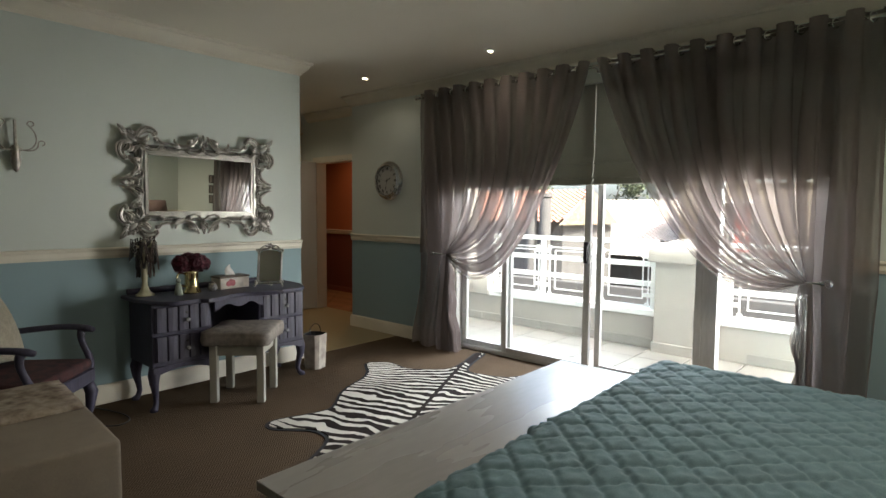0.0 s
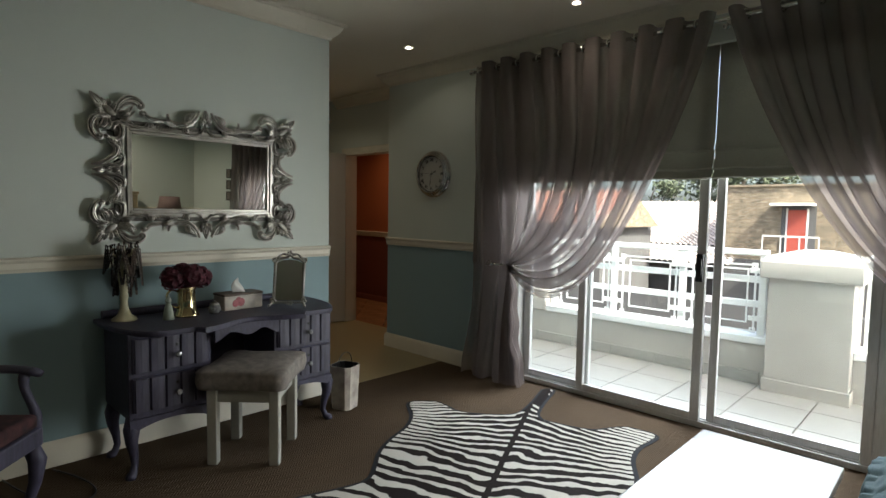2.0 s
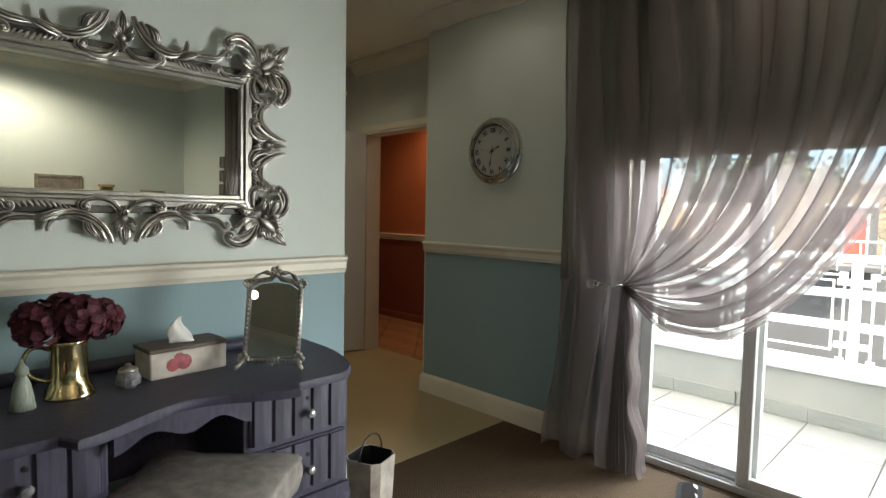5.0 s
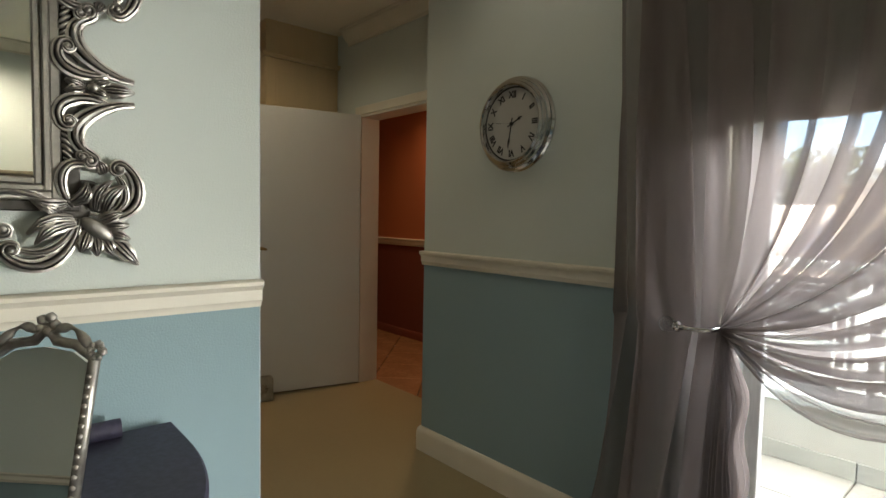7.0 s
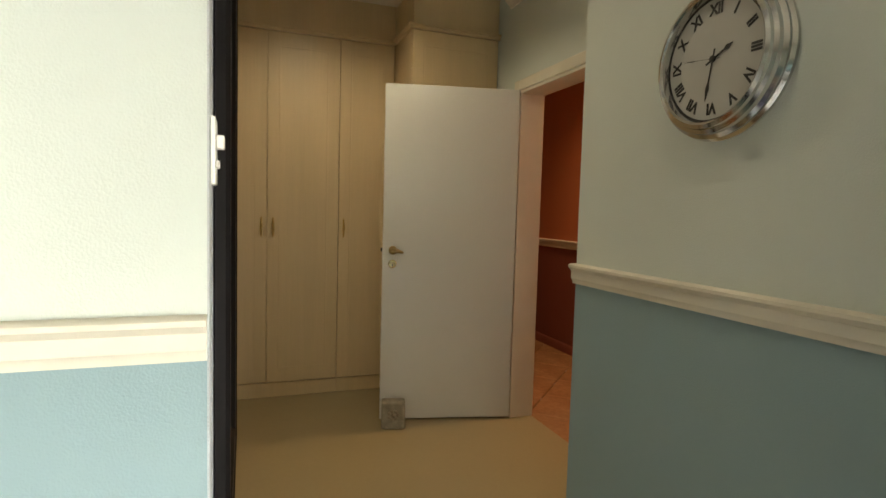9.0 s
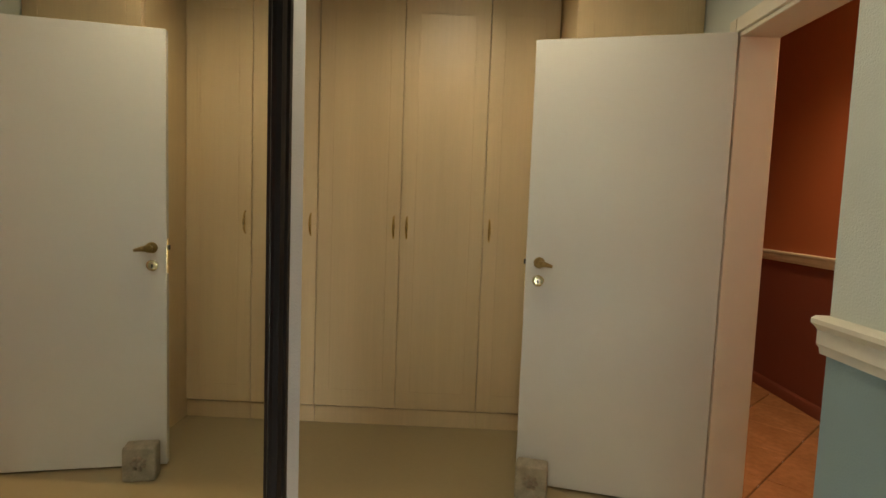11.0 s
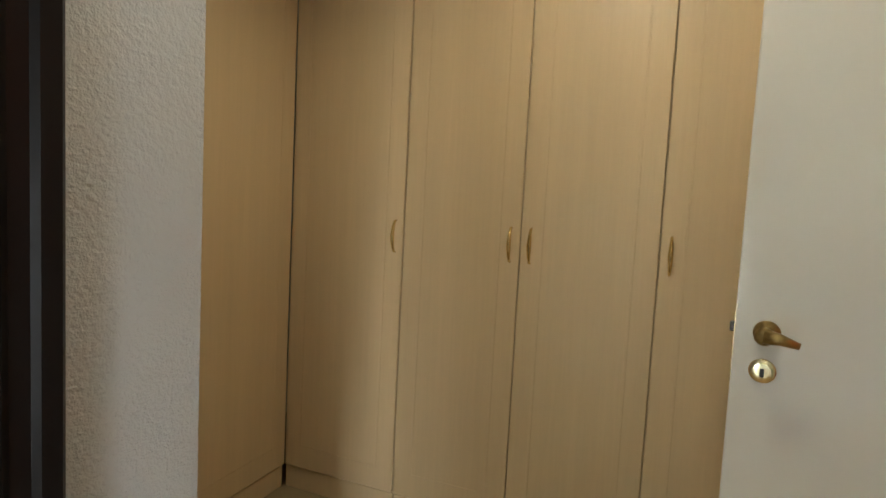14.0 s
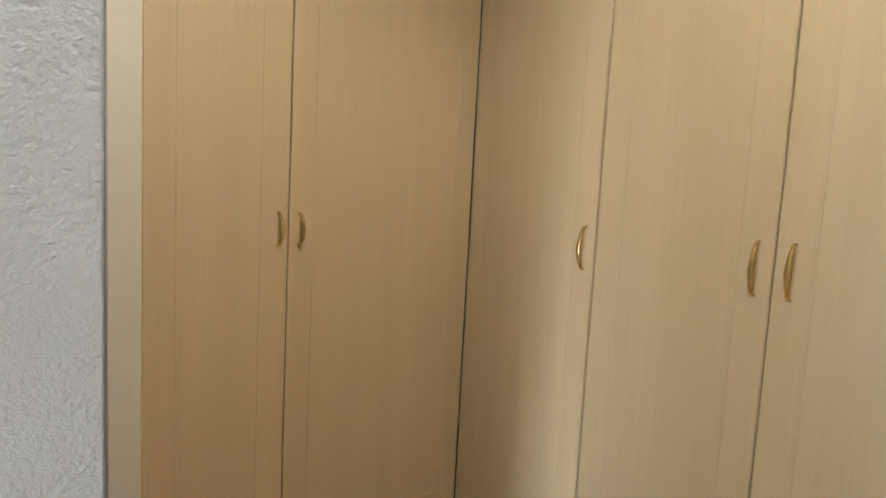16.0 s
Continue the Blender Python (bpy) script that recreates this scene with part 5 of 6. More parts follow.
JX, JY = -3.02, 1.88
js = thing("jewellery_stand", (JX, JY, Z0), "cream turned stand hung with dark bead necklaces", "jewellery stand")
part("stem", lathe(B(), [(0.062, 0), (0.060, 0.010), (0.034, 0.030), (0.022, 0.06), (0.017, 0.10), (0.022, 0.125), (0.018, 0.15), (0.024, 0.21), (0.034, 0.25), (0.030, 0.30), (0.016, 0.34), (0.022, 0.37), (0.012, 0.40)], (JX, JY, Z0), 20), mat("cream_stand_paint", (0.50, 0.46, 0.30), 0.45, var=0.12, scale=20), js, "", True)
m_bead = mat("dark_beads", (0.035, 0.028, 0.026), 0.25, 0.2, var=0.4, scale=60)
m_bead2 = mat("brown_beads", (0.10, 0.065, 0.05), 0.3, 0.1, var=0.4, scale=60)
for k in range(4):
    a = k * math.pi / 2 + 0.4
    part("arm", tube(B(), bezier((JX, JY, Z0 + 0.36), (JX + 0.05 * math.cos(a), JY + 0.05 * math.sin(a), Z0 + 0.33), (JX + 0.07 * math.cos(a), JY + 0.07 * math.sin(a), Z0 + 0.36), (JX + 0.075 * math.cos(a), JY + 0.075 * math.sin(a), Z0 + 0.385), 8), 0.007, 6), bpy.data.materials["cream_stand_paint"], js, "", True)
for k in range(40):
    a = rnd.uniform(0, 6.28)
    r1 = rnd.uniform(0.02, 0.085)
    w = rnd.uniform(0.3, 1.1)
    low = rnd.uniform(0.10, 0.33)
    p0 = Vector((JX + r1 * math.cos(a), JY + r1 * math.sin(a), Z0 + rnd.uniform(0.36, 0.42)))
    p3 = Vector((JX + r1 * math.cos(a + w), JY + r1 * math.sin(a + w), Z0 + 0.38))
    mid_ = Vector((JX + (r1 + 0.02) * math.cos(a + w / 2), JY + (r1 + 0.02) * math.sin(a + w / 2), Z0 + low - 0.05))
    pts = bezier(p0, mid_, mid_, p3, 26)
    bm = B()
    rb = rnd.uniform(0.0045, 0.009)
    tube(bm, pts, rb * 0.5, 5)
    for p in pts:
        bmesh.ops.create_icosphere(bm, subdivisions=1, radius=rb, matrix=Matrix.Translation(p))
    part("necklace", bm, m_bead if k % 3 else m_bead2, js)

# ---- wall clock ----
CKX, CKZ = -3.338, 1.708
ck = thing("wall_clock", (CKX, CY, CKZ), "round chrome wall clock with black roman numerals", "clock")
CM = Matrix.Translation((CKX, CY, CKZ)) @ Matrix.Rotation(radians(90), 4, "X") @ Matrix.Scale(1.045, 4)      # local z points into the room
part("case", lathe(B(), [(0.200, 0.0), (0.203, 0.012), (0.196, 0.020), (0.198, 0.030), (0.188, 0.036), (0.186, 0.046), (0.176, 0.050), (0.174, 0.058), (0.164, 0.062), (0.158, 0.058), (0.154, 0.042), (0.1535, 0.040), (0.1535, 0.001)], m=CM, seg=64), M_CHROME, ck, "stepped chrome case", 35)
m_face = mat("clock_paper", (0.43, 0.43, 0.40), 0.6, var=0.03, scale=8)
part("face", lathe(B(), [(0.153, 0.030), (0.153, 0.0385), (0.001, 0.0385)], m=CM, seg=48), m_face, ck)
m_ink = mat("black_print", (0.012, 0.012, 0.012), 0.5)
bm = lathe(B(), [(0.1545, 0.038), (0.1545, 0.041), (0.150, 0.041), (0.150, 0.038)], m=CM, seg=48)
part("chapter_ring", bm, m_ink, ck)
for h, txt in enumerate(("XII", "I", "II", "III", "IV", "V", "VI", "VII", "VIII", "IX", "X", "XI")):
    cu = bpy.data.curves.new("numeral", "FONT")
    cu.body, cu.size, cu.align_x, cu.align_y, cu.extrude = txt, 0.038, "CENTER", "CENTER", 0.0006
    cu.space_character, cu.offset = 0.95, 0.0011
    me_ob = new("numeral_text", cu)
    dg = bpy.context.evaluated_depsgraph_get()
    me = bpy.data.meshes.new_from_object(me_ob.evaluated_get(dg))
    bpy.data.objects.remove(me_ob)
    a = radians(90 - 30 * h)
    me.transform(CM @ Matrix.Translation((0.122 * math.cos(a), 0.122 * math.sin(a), 0.0392)) @ Matrix.Rotation(a - radians(90), 4, "Z") @ Matrix.Diagonal((0.95, 1.05, 1, 1)))
    me.materials.append(m_ink)
    ob = new("numeral", me)
    ob.parent, ob.matrix_parent_inverse = ck, world_of(ck).inverted()


def clock_hand(deg, length, width, z):
    bm = B()
    a = radians(90 - deg)
    m = CM @ Matrix.Rotation(a, 4, "Z")
    pts = [(-0.025, -width * 0.4), (length * 0.55, -width * 0.35), (length * 0.7, -width), (length, 0), (length * 0.7, width), (length * 0.55, width * 0.35), (-0.025, width * 0.4)]
    loft(bm, [[m @ Vector((x, y, zz)) for x, y in pts] for zz in (z, z + 0.001)])
    return bm


part("hour_pointer", clock_hand(65, 0.065, 0.007, 0.0405), m_ink, ck)
part("minute_pointer", clock_hand(190, 0.105, 0.006, 0.042), m_ink, ck)
part("second_pointer", clock_hand(277, 0.10, 0.0012, 0.0435), m_ink, ck)
part("hub", lathe(B(), [(0.008, 0.040), (0.008, 0.046), (0.003, 0.047)], m=CM, seg=14), m_ink, ck)

# ---- passage mirror, switch, door furniture ----
pm = thing("passage_mirror", (-3.93, RY, 0.34), "tall mirror in a moulded black lacquer frame on the passage wall", "mirror")
PX0, PX1, PZ0, PZ1 = -4.50, -3.36, 0.34, 2.20
bm = B()
prof = [(0.0, 0.004), (0.0, 0.026), (0.012, 0.036), (0.045, 0.036), (0.055, 0.028), (0.085, 0.026), (0.098, 0.032), (0.118, 0.030), (0.132, 0.016), (0.145, 0.010), (0.145, 0.004)]
ring_pts = []
for px, pz, dx, dz in ((PX0, PZ0, 1, 1), (PX1, PZ0, -1, 1), (PX1, PZ1, -1, -1), (PX0, PZ1, 1, -1), (PX0, PZ0, 1, 1)):
    ring_pts.append([(px + dx * o * 0.74, RY + d * 0.9, pz + dz * o * 0.74) for o, d in prof])
loft(bm, ring_pts, True, False)
bmesh.ops.remove_doubles(bm, verts=bm.verts[:], dist=1e-5)
part("frame", bm, M_BLACKF, pm)
part("glass", slab(PX0 + 0.099, PX1 - 0.099, RY + 0.002, RY + 0.0075, PZ0 + 0.099, PZ1 - 0.099), M_MIRROR, pm, "clear mirror glass")

sw = thing("light_switch", (-3.285, RY, 1.385), "white rocker light switch at the wall's corner", "switch")
part("plate", slab(-3.325, -3.245, RY + 0.0005, RY + 0.010, 1.325, 1.445, 0.003, 2), M_WHITE, sw)
part("rocker", slab(-3.30, -3.27, RY + 0.010, RY + 0.024, 1.39, 1.415, 0.004, 2), M_WHITE, sw)
part("rocker", slab(-3.295, -3.275, RY + 0.010, RY + 0.016, 1.355, 1.37, 0.003, 2), M_WHITE, sw)


def on_door(u, z, d=0.0):
    return DM @ Matrix.Translation((u, d, z))


U = DW - 0.062
to_room = Matrix.Rotation(radians(-90), 4, "X")
bm = lathe(B(), [(0.026, 0), (0.026, 0.006), (0.020, 0.011), (0.012, 0.013), (0.011, 0.040), (0.018, 0.046), (0.019, 0.054), (0.012, 0.060), (0.002, 0.061)], m=on_door(U, 1.05) @ to_room, seg=24)
dh = part("door_handle", bm, M_OLDBRASS, door, "aged brass door handle", True)
bm = tube(B(), [on_door(U, 1.05, 0.050) @ Vector((0, 0, 0)), on_door(U - 0.03, 1.048, 0.052) @ Vector((0, 0, 0)), on_door(U - 0.062, 1.040, 0.050) @ Vector((0, 0, 0))], [0.017, 0.012, 0.007], 10)
part("lever", bm, M_OLDBRASS, dh, "", True)
bm = lathe(B(), [(0.026, 0), (0.026, 0.005), (0.020, 0.009), (0.014, 0.0095), (0.002, 0.0095)], m=on_door(U + 0.002, 0.968) @ to_room, seg=24)
ke = part("key_escutcheon", bm, mat("pale_brass", (0.74, 0.66, 0.42), 0.22, 1.0, var=0.08, scale=40), door, "polished round keyhole plate", 40)
bm2 = slab(-0.004, 0.004, 0.0095, 0.0105, -0.012, 0.006)
bm2.transform(on_door(U + 0.002, 0.968))
part("keyhole", bm2, M_BLACK, ke)
bm = slab(DW, DW + 0.011, -0.028, -0.012, 1.04, 1.062, 0.002)
bm.transform(DM)
part("latch", bm, M_BLACK, door, "dark steel latch")
bm = slab(DW - 0.0005, DW + 0.0015, -0.032, -0.008, 0.93, 1.09)
bm.transform(DM)
part("latch_plate", bm, M_BRASS, door)

bs = thing("door_stop", (-5.30, 4.19, 0.002), "cloth-covered square door stop with a raised floral motif", "door stop")
SM = Matrix.Translation((-5.285, 4.185, 0.002)) @ Matrix.Rotation(radians(-14), 4, "Z")
m_stop = mat("oatmeal_cloth", (0.40, 0.36, 0.27), 0.9, var=0.15, scale=25, fine=0.3, fscale=300, bump=0.5)
bm = slab(-0.045, 0.045, -0.07, 0.07, 0.0, 0.16, 0.014, 3)
bm.transform(SM)
part("body", bm, m_stop, bs, "", True)
bm = B()
for k in range(7):
    a = k * 2 * math.pi / 7
    bmesh.ops.create_icosphere(bm, subdivisions=1, radius=0.012, matrix=SM @ Matrix.Translation((0.045, 0.026 * math.cos(a), 0.085 + 0.026 * math.sin(a))))
bmesh.ops.create_icosphere(bm, subdivisions=1, radius=0.016, matrix=SM @ Matrix.Translation((0.045, 0, 0.085)))
part("motif", bm, mat("faded_stitching", (0.30, 0.25, 0.18), 0.9, var=0.2), bs)

# ---- armchair ----
ac = thing("armchair", (-2.75, 1.15, 0), "purple-painted open armchair with a dark floral seat", "armchair")
m_seat = mat("dark_floral_seat", (0.10, 0.035, 0.035), 0.9, var=0.45, scale=22, tint=(0.02, 0.010, 0.012), fine=0.3, fscale=300)
AM = Matrix.Translation((-2.60, 1.05, 0)) @ Matrix.Rotation(radians(48), 4, "Z")


def chair_part(name, bm, m, smooth=False, label=""):
    bm.transform(AM)
    return part(name, bm, m, ac, label, smooth)


chair_part("seat_frame", slab(-0.27, 0.27, -0.29, 0.29, 0.33, 0.41, 0.01, 2), M_PURPLE2)
chair_part("seat", slab(-0.26, 0.265, -0.275, 0.275, 0.41, 0.475, 0.028, 3), m_seat, True, "dark red floral seat")
for sx, sy in ((1, -1), (1, 1)):
    prof = [(0.34, 0, 0.032), (0.27, 0.02, 0.036), (0.18, 0.012, 0.026), (0.08, -0.012, 0.019), (0.03, 0.0, 0.021), (0.0, 0.024, 0.024)]
    chair_part("leg", tube(B(), [(0.235 + o, sy * (0.255 + o * 0.6), z) for z, o, r in prof], [r for z, o, r in prof], 9), M_PURPLE, True)
for sy in (-1, 1):
    chair_part("leg", tube(B(), [(-0.24, sy * 0.24, 0.34), (-0.26, sy * 0.24, 0.15), (-0.32, sy * 0.25, 0.0)], [0.026, 0.022, 0.02], 8), M_PURPLE, True)
    chair_part("arm_post", tube(B(), bezier((0.225, sy * 0.275, 0.38), (0.30, sy * 0.29, 0.47), (0.16, sy * 0.29, 0.55), (0.205, sy * 0.285, 0.645), 10), [0.026, 0.024, 0.022, 0.021, 0.02, 0.019, 0.018, 0.018, 0.019, 0.021, 0.023], 8), M_PURPLE, True)
    chair_part("armrest", tube(B(), bezier((0.27, sy * 0.285, 0.645), (0.12, sy * 0.30, 0.69), (-0.10, sy * 0.285, 0.64), (-0.27, sy * 0.25, 0.635), 12), [0.020, 0.026] + [0.024] * 9 + [0.022, 0.02], 9, 0.75), M_PURPLE, True)
    chair_part("back_post", tube(B(), [(-0.25, sy * 0.25, 0.36), (-0.28, sy * 0.25, 0.62), (-0.36, sy * 0.245, 1.0)], [0.024, 0.022, 0.018], 8), M_PURPLE, True)
chair_part("back_pad", slab(-0.33, -0.27, -0.235, 0.235, 0.52, 0.98, 0.02, 2), m_seat, True)
cu = thing("cushion", (-2.8, 1.0, 0.48), "pale woven scatter cushion leaning in the armchair", "cushion")
bm = B()
rings = []
for k in range(13):
    t = k / 12 * 2 - 1
    w = max(0.0, 1 - abs(t) ** 2.6) ** 0.5
    rings.append([Vector((0.075 * w * 1.0 * math.cos(a) * (1 if True else 0), 0.0, 0)) + Vector((0, 0.21 * t, 0.21 * math.sin(a) * (0.86 + 0.14 * abs(t)))) for a in (2 * math.pi * j / 20 for j in range(20))])
loft(bm, rings)
bm.transform(AM @ Matrix.Translation((-0.15, 0.02, 0.69)) @ Matrix.Rotation(radians(-20), 4, "Y"))
part("cover", bm, mat("pale_woven_cushion", (0.46, 0.42, 0.33), 0.9, var=0.1, scale=30, fine=0.4, fscale=220, bump=0.8), cu, "", True)

cb = thing("power_cable", (-2.8, 1.55, 0), "thin black cable lying on the carpet by the armchair", "cable")
loop = bezier((-3.16, 1.36, 0.006), (-2.86, 1.42, 0.006), (-2.62, 1.50, 0.006), (-2.66, 1.60, 0.006), 12) + bezier((-2.67, 1.62, 0.006), (-2.72, 1.70, 0.006), (-2.90, 1.66, 0.006), (-3.12, 1.56, 0.006), 12)
part("lead", tube(B(), loop, 0.004, 6), M_BLACK, cb, "", True)

# ---- ottoman ----
ot = thing("ottoman", (-1.65, 0.2, 0), "beige linen ottoman with a floral throw on top", "ottoman")
OM = Matrix.Translation((-1.14, 1.10, 0)) @ Matrix.Rotation(radians(-3), 4, "Z")
bm = slab(-0.95, 0.0, -1.6, 0.0, 0.04, 0.50, 0.018, 3)
bm.transform(OM)
part("body", bm, M_LINEN, ot, "", True)
for fx, fy in ((-0.06, -0.06), (-0.89, -0.06), (-0.06, -1.54), (-0.89, -1.54)):
    bm = slab(fx - 0.03, fx + 0.03, fy - 0.03, fy + 0.03, 0, 0.042)
    bm.transform(OM)
    part("foot", bm, M_BLACK, ot)
th = thing("floral_throw", (-1.7, 0.3, 0.5), "cream and brown floral throw folded over the ottoman", "throw")
m_throw = mat("floral_brocade", (0.46, 0.39, 0.31), 0.9, var=0.3, scale=20, tint=(0.15, 0.105, 0.075), fine=0.2, fscale=300, bump=0.3)
bm = B()
rows = []
for i in range(25):
    u = i / 24
    row = []
    for j in range(31):
        v = j / 30
        row.append(OM @ Vector((-0.97 + 0.50 * u, -1.62 + 1.60 * v, 0.512 + 0.010 * noise.noise(Vector((u * 4, v * 9, 1))) + (0.012 if 0.04 < u < 0.96 else 0.0))))
    rows.append(row)
top = rows
loft(bm, [r + [p - Vector((0, 0, 0.010)) for p in r[::-1]] for r in rows])
part("cloth", bm, m_throw, th, "", True)

# ---- zebra hide ----
RM = Matrix(((0.43, -0.903, 0, -1.83), (-0.903, -0.43, 0, 3.90), (0, 0, -1, 0.0), (0, 0, 0, 1)))
half = [(-0.62, 0.035), (-0.60, 0.055), (-0.30, 0.045), (-0.06, 0.07), (0.0, 0.20), (0.036, 0.46), (-0.07, 0.56), (-0.126, 0.64), (-0.10, 0.76), (-0.035, 0.83), (0.055, 0.79), (0.20, 0.70), (0.39, 0.665), (0.58, 0.69), (0.78, 0.68), (0.95, 0.62), (1.09, 0.585), (1.20, 0.66), (1.30, 0.76), (1.40, 0.86), (1.48, 0.85), (1.51, 0.77), (1.46, 0.60), (1.45, 0.50), (1.53, 0.37), (1.70, 0.34), (1.86, 0.34), (2.02, 0.24), (2.22, 0.15), (2.32, 0.10), (2.36, 0.0)]


def rounded(pts, n=2):
    for _ in range(n):
        out = [pts[0]]
        for a, b in zip(pts, pts[1:]):
            out += [(a[0] * 0.75 + b[0] * 0.25, a[1] * 0.75 + b[1] * 0.25), (a[0] * 0.25 + b[0] * 0.75, a[1] * 0.25 + b[1] * 0.75)]
        pts = out + [pts[-1]]
    return pts


def hide(name, grow, z0, z1, material, label, parent):
    h = rounded([(-0.63, 0.0)] + half)
    ring = h + [(u, -v) for u, v in h[-2:0:-1]]
    # the tail runs on a little further and bends to one side
    P = [Vector((u * 1.12, v + 0.125 * u)) if u < 0 and abs(v) < 0.1 else Vector((u, v)) for u, v in ring]
    out = []
    for i, p in enumerate(P):
        d = (P[(i + 1) % len(P)] - P[i - 1]).normalized()
        tail = max(0.0, min(1.0, (-0.02 - p.x) / 0.08))
        out.append(p + Vector((-d.y, d.x)) * (grow - tail * (0.018 if grow > 0 else 0.012)))
    bm = B()
    lo = [bm.verts.new((p.x, p.y, -z0)) for p in out]
    hi = [bm.verts.new((p.x, p.y, -z1)) for p in out]
    n = len(out)
    for i in range(n):
        j = (i + 1) % n
        bm.faces.new((lo[i], lo[j], hi[j], hi[i]))
    for ring_ in (lo, hi):
        f = bm.faces.new(ring_)
        bmesh.ops.triangulate(bm, faces=[f])
    me = bpy.data.meshes.new(name)
    bmesh.ops.recalc_face_normals(bm, faces=bm.faces[:])
    bm.to_mesh(me)
    bm.free()
    me.materials.append(material)
    ob = new(name, me)
    ob.parent = parent
    if label:
        tagged(ob, label)
    return ob


def zebra_material():
    m = mat("zebra_hair", (0.56, 0.53, 0.47), 0.8, var=0.06, scale=8, fine=0.15, fscale=300, bump=0.3, spec=0.05)
    nt = m.node_tree
    N, L = nt.nodes, nt.links
    p = N["Principled BSDF"]
    white = p.inputs["Base Color"].links[0].from_socket

    def math_(op, a, b=None, c=None):
        n = N.new("ShaderNodeMath")
        n.operation = op
        for i, v in enumerate((a, b, c)):
            if v is None:
                continue
            if isinstance(v, (int, float)):
                n.inputs[i].default_value = v
            else:
                L.new(v, n.inputs[i])
        return n.outputs[0]
    tc, sep = N.new("ShaderNodeTexCoord"), N.new("ShaderNodeSeparateXYZ")
    L.new(tc.outputs["Object"], sep.inputs[0])
    u, v = sep.outputs["X"], math_("ABSOLUTE", sep.outputs["Y"])
    nz, nz2 = N.new("ShaderNodeTexNoise"), N.new("ShaderNodeTexNoise")
    nz.inputs["Scale"].default_value, nz2.inputs["Scale"].default_value = 3.2, 11
    L.new(tc.outputs["Object"], nz.inputs["Vector"])
    L.new(tc.outputs["Object"], nz2.inputs["Vector"])
    rump = math_("MAXIMUM", math_("SUBTRACT", 0.62, u), 0.0)          # stripes fan back over the rump
    fan = math_("MULTIPLY", math_("MULTIPLY", rump, v), -1.35)
    sway = math_("MULTIPLY", math_("SUBTRACT", nz.outputs["Fac"], 0.5), 0.23)
    fine = math_("MULTIPLY", math_("SUBTRACT", nz2.outputs["Fac"], 0.5), 0.05)
    s = math_("ADD", math_("ADD", math_("ADD", u, fan), math_("MULTIPLY", v, 0.16)), math_("ADD", sway, fine))
    wave = math_("SINE", math_("MULTIPLY", s, 2 * math.pi / 0.100))
    spine = math_("GREATER_THAN", 0.016, v)
    belly = math_("MULTIPLY", math_("MAXIMUM", math_("SUBTRACT", v, 0.42), 0.0), 3.6)
    dark = math_("SUBTRACT", math_("ADD", math_("MULTIPLY", wave, 5.0), math_("MULTIPLY", nz2.outputs["Fac"], 4.4)), math_("MULTIPLY", belly, 4.0))
    tail = math_("MULTIPLY", math_("LESS_THAN", u, -0.10), math_("LESS_THAN", v, 0.09))
    tip = math_("MULTIPLY", tail, math_("LESS_THAN", u, -0.30))
    fac = N.new("ShaderNodeMath")
    fac.operation, fac.use_clamp = "MAXIMUM", True
    L.new(dark, fac.inputs[0])
    L.new(math_("MAXIMUM", spine, tip), fac.inputs[1])
    mx = N.new("ShaderNodeMix")
    mx.data_type = "RGBA"
    mx.clamp_factor = True
    L.new(fac.outputs[0], mx.inputs["Factor"])
    L.new(white, mx.inputs["A"])
    mx.inputs["B"].default_value = (0.018, 0.014, 0.013, 1)
    L.new(mx.outputs["Result"], p.inputs["Base Color"])
    return m


zr = thing("zebra_rug", (0, 0, 0), "zebra hide rug on black felt, spread on the carpet", "rug")
zr.matrix_basis = RM
hide("felt", 0.023, 0.0015, 0.005, mat("black_felt", (0.008, 0.009, 0.012), 0.95), "black felt edging", zr)
hide("hide", -0.004, 0.0052, 0.010, zebra_material(), "black and white striped zebra hide", zr)

# ---- wall sconce ----
SY, SZ = 1.20, 1.74
sc = thing("wall_sconce", (WX, SY, SZ), "antique silver scrolled candle sconce on the wall", "sconce")
bm = lathe(B(), [(0.004, -0.14), (0.018, -0.12), (0.030, -0.07), (0.022, -0.02), (0.034, 0.01), (0.012, 0.03)], m=Matrix.Translation((WX + 0.03, SY, SZ)) @ Matrix.Diagonal((0.7, 1, 1, 1)), seg=14)
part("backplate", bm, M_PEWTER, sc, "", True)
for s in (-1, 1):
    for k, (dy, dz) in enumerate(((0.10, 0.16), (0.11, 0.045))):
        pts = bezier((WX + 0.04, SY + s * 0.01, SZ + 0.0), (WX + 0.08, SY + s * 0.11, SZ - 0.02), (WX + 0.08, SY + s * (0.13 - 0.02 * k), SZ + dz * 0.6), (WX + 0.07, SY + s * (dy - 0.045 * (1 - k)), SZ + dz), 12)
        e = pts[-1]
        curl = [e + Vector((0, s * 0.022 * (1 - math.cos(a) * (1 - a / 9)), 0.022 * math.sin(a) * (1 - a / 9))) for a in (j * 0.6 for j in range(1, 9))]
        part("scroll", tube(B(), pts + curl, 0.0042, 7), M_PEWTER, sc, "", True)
part("candle_stem", slab(WX + 0.03, WX + 0.045, SY - 0.008, SY + 0.008, SZ + 0.02, SZ + 0.185, 0.003), M_PEWTER, sc)

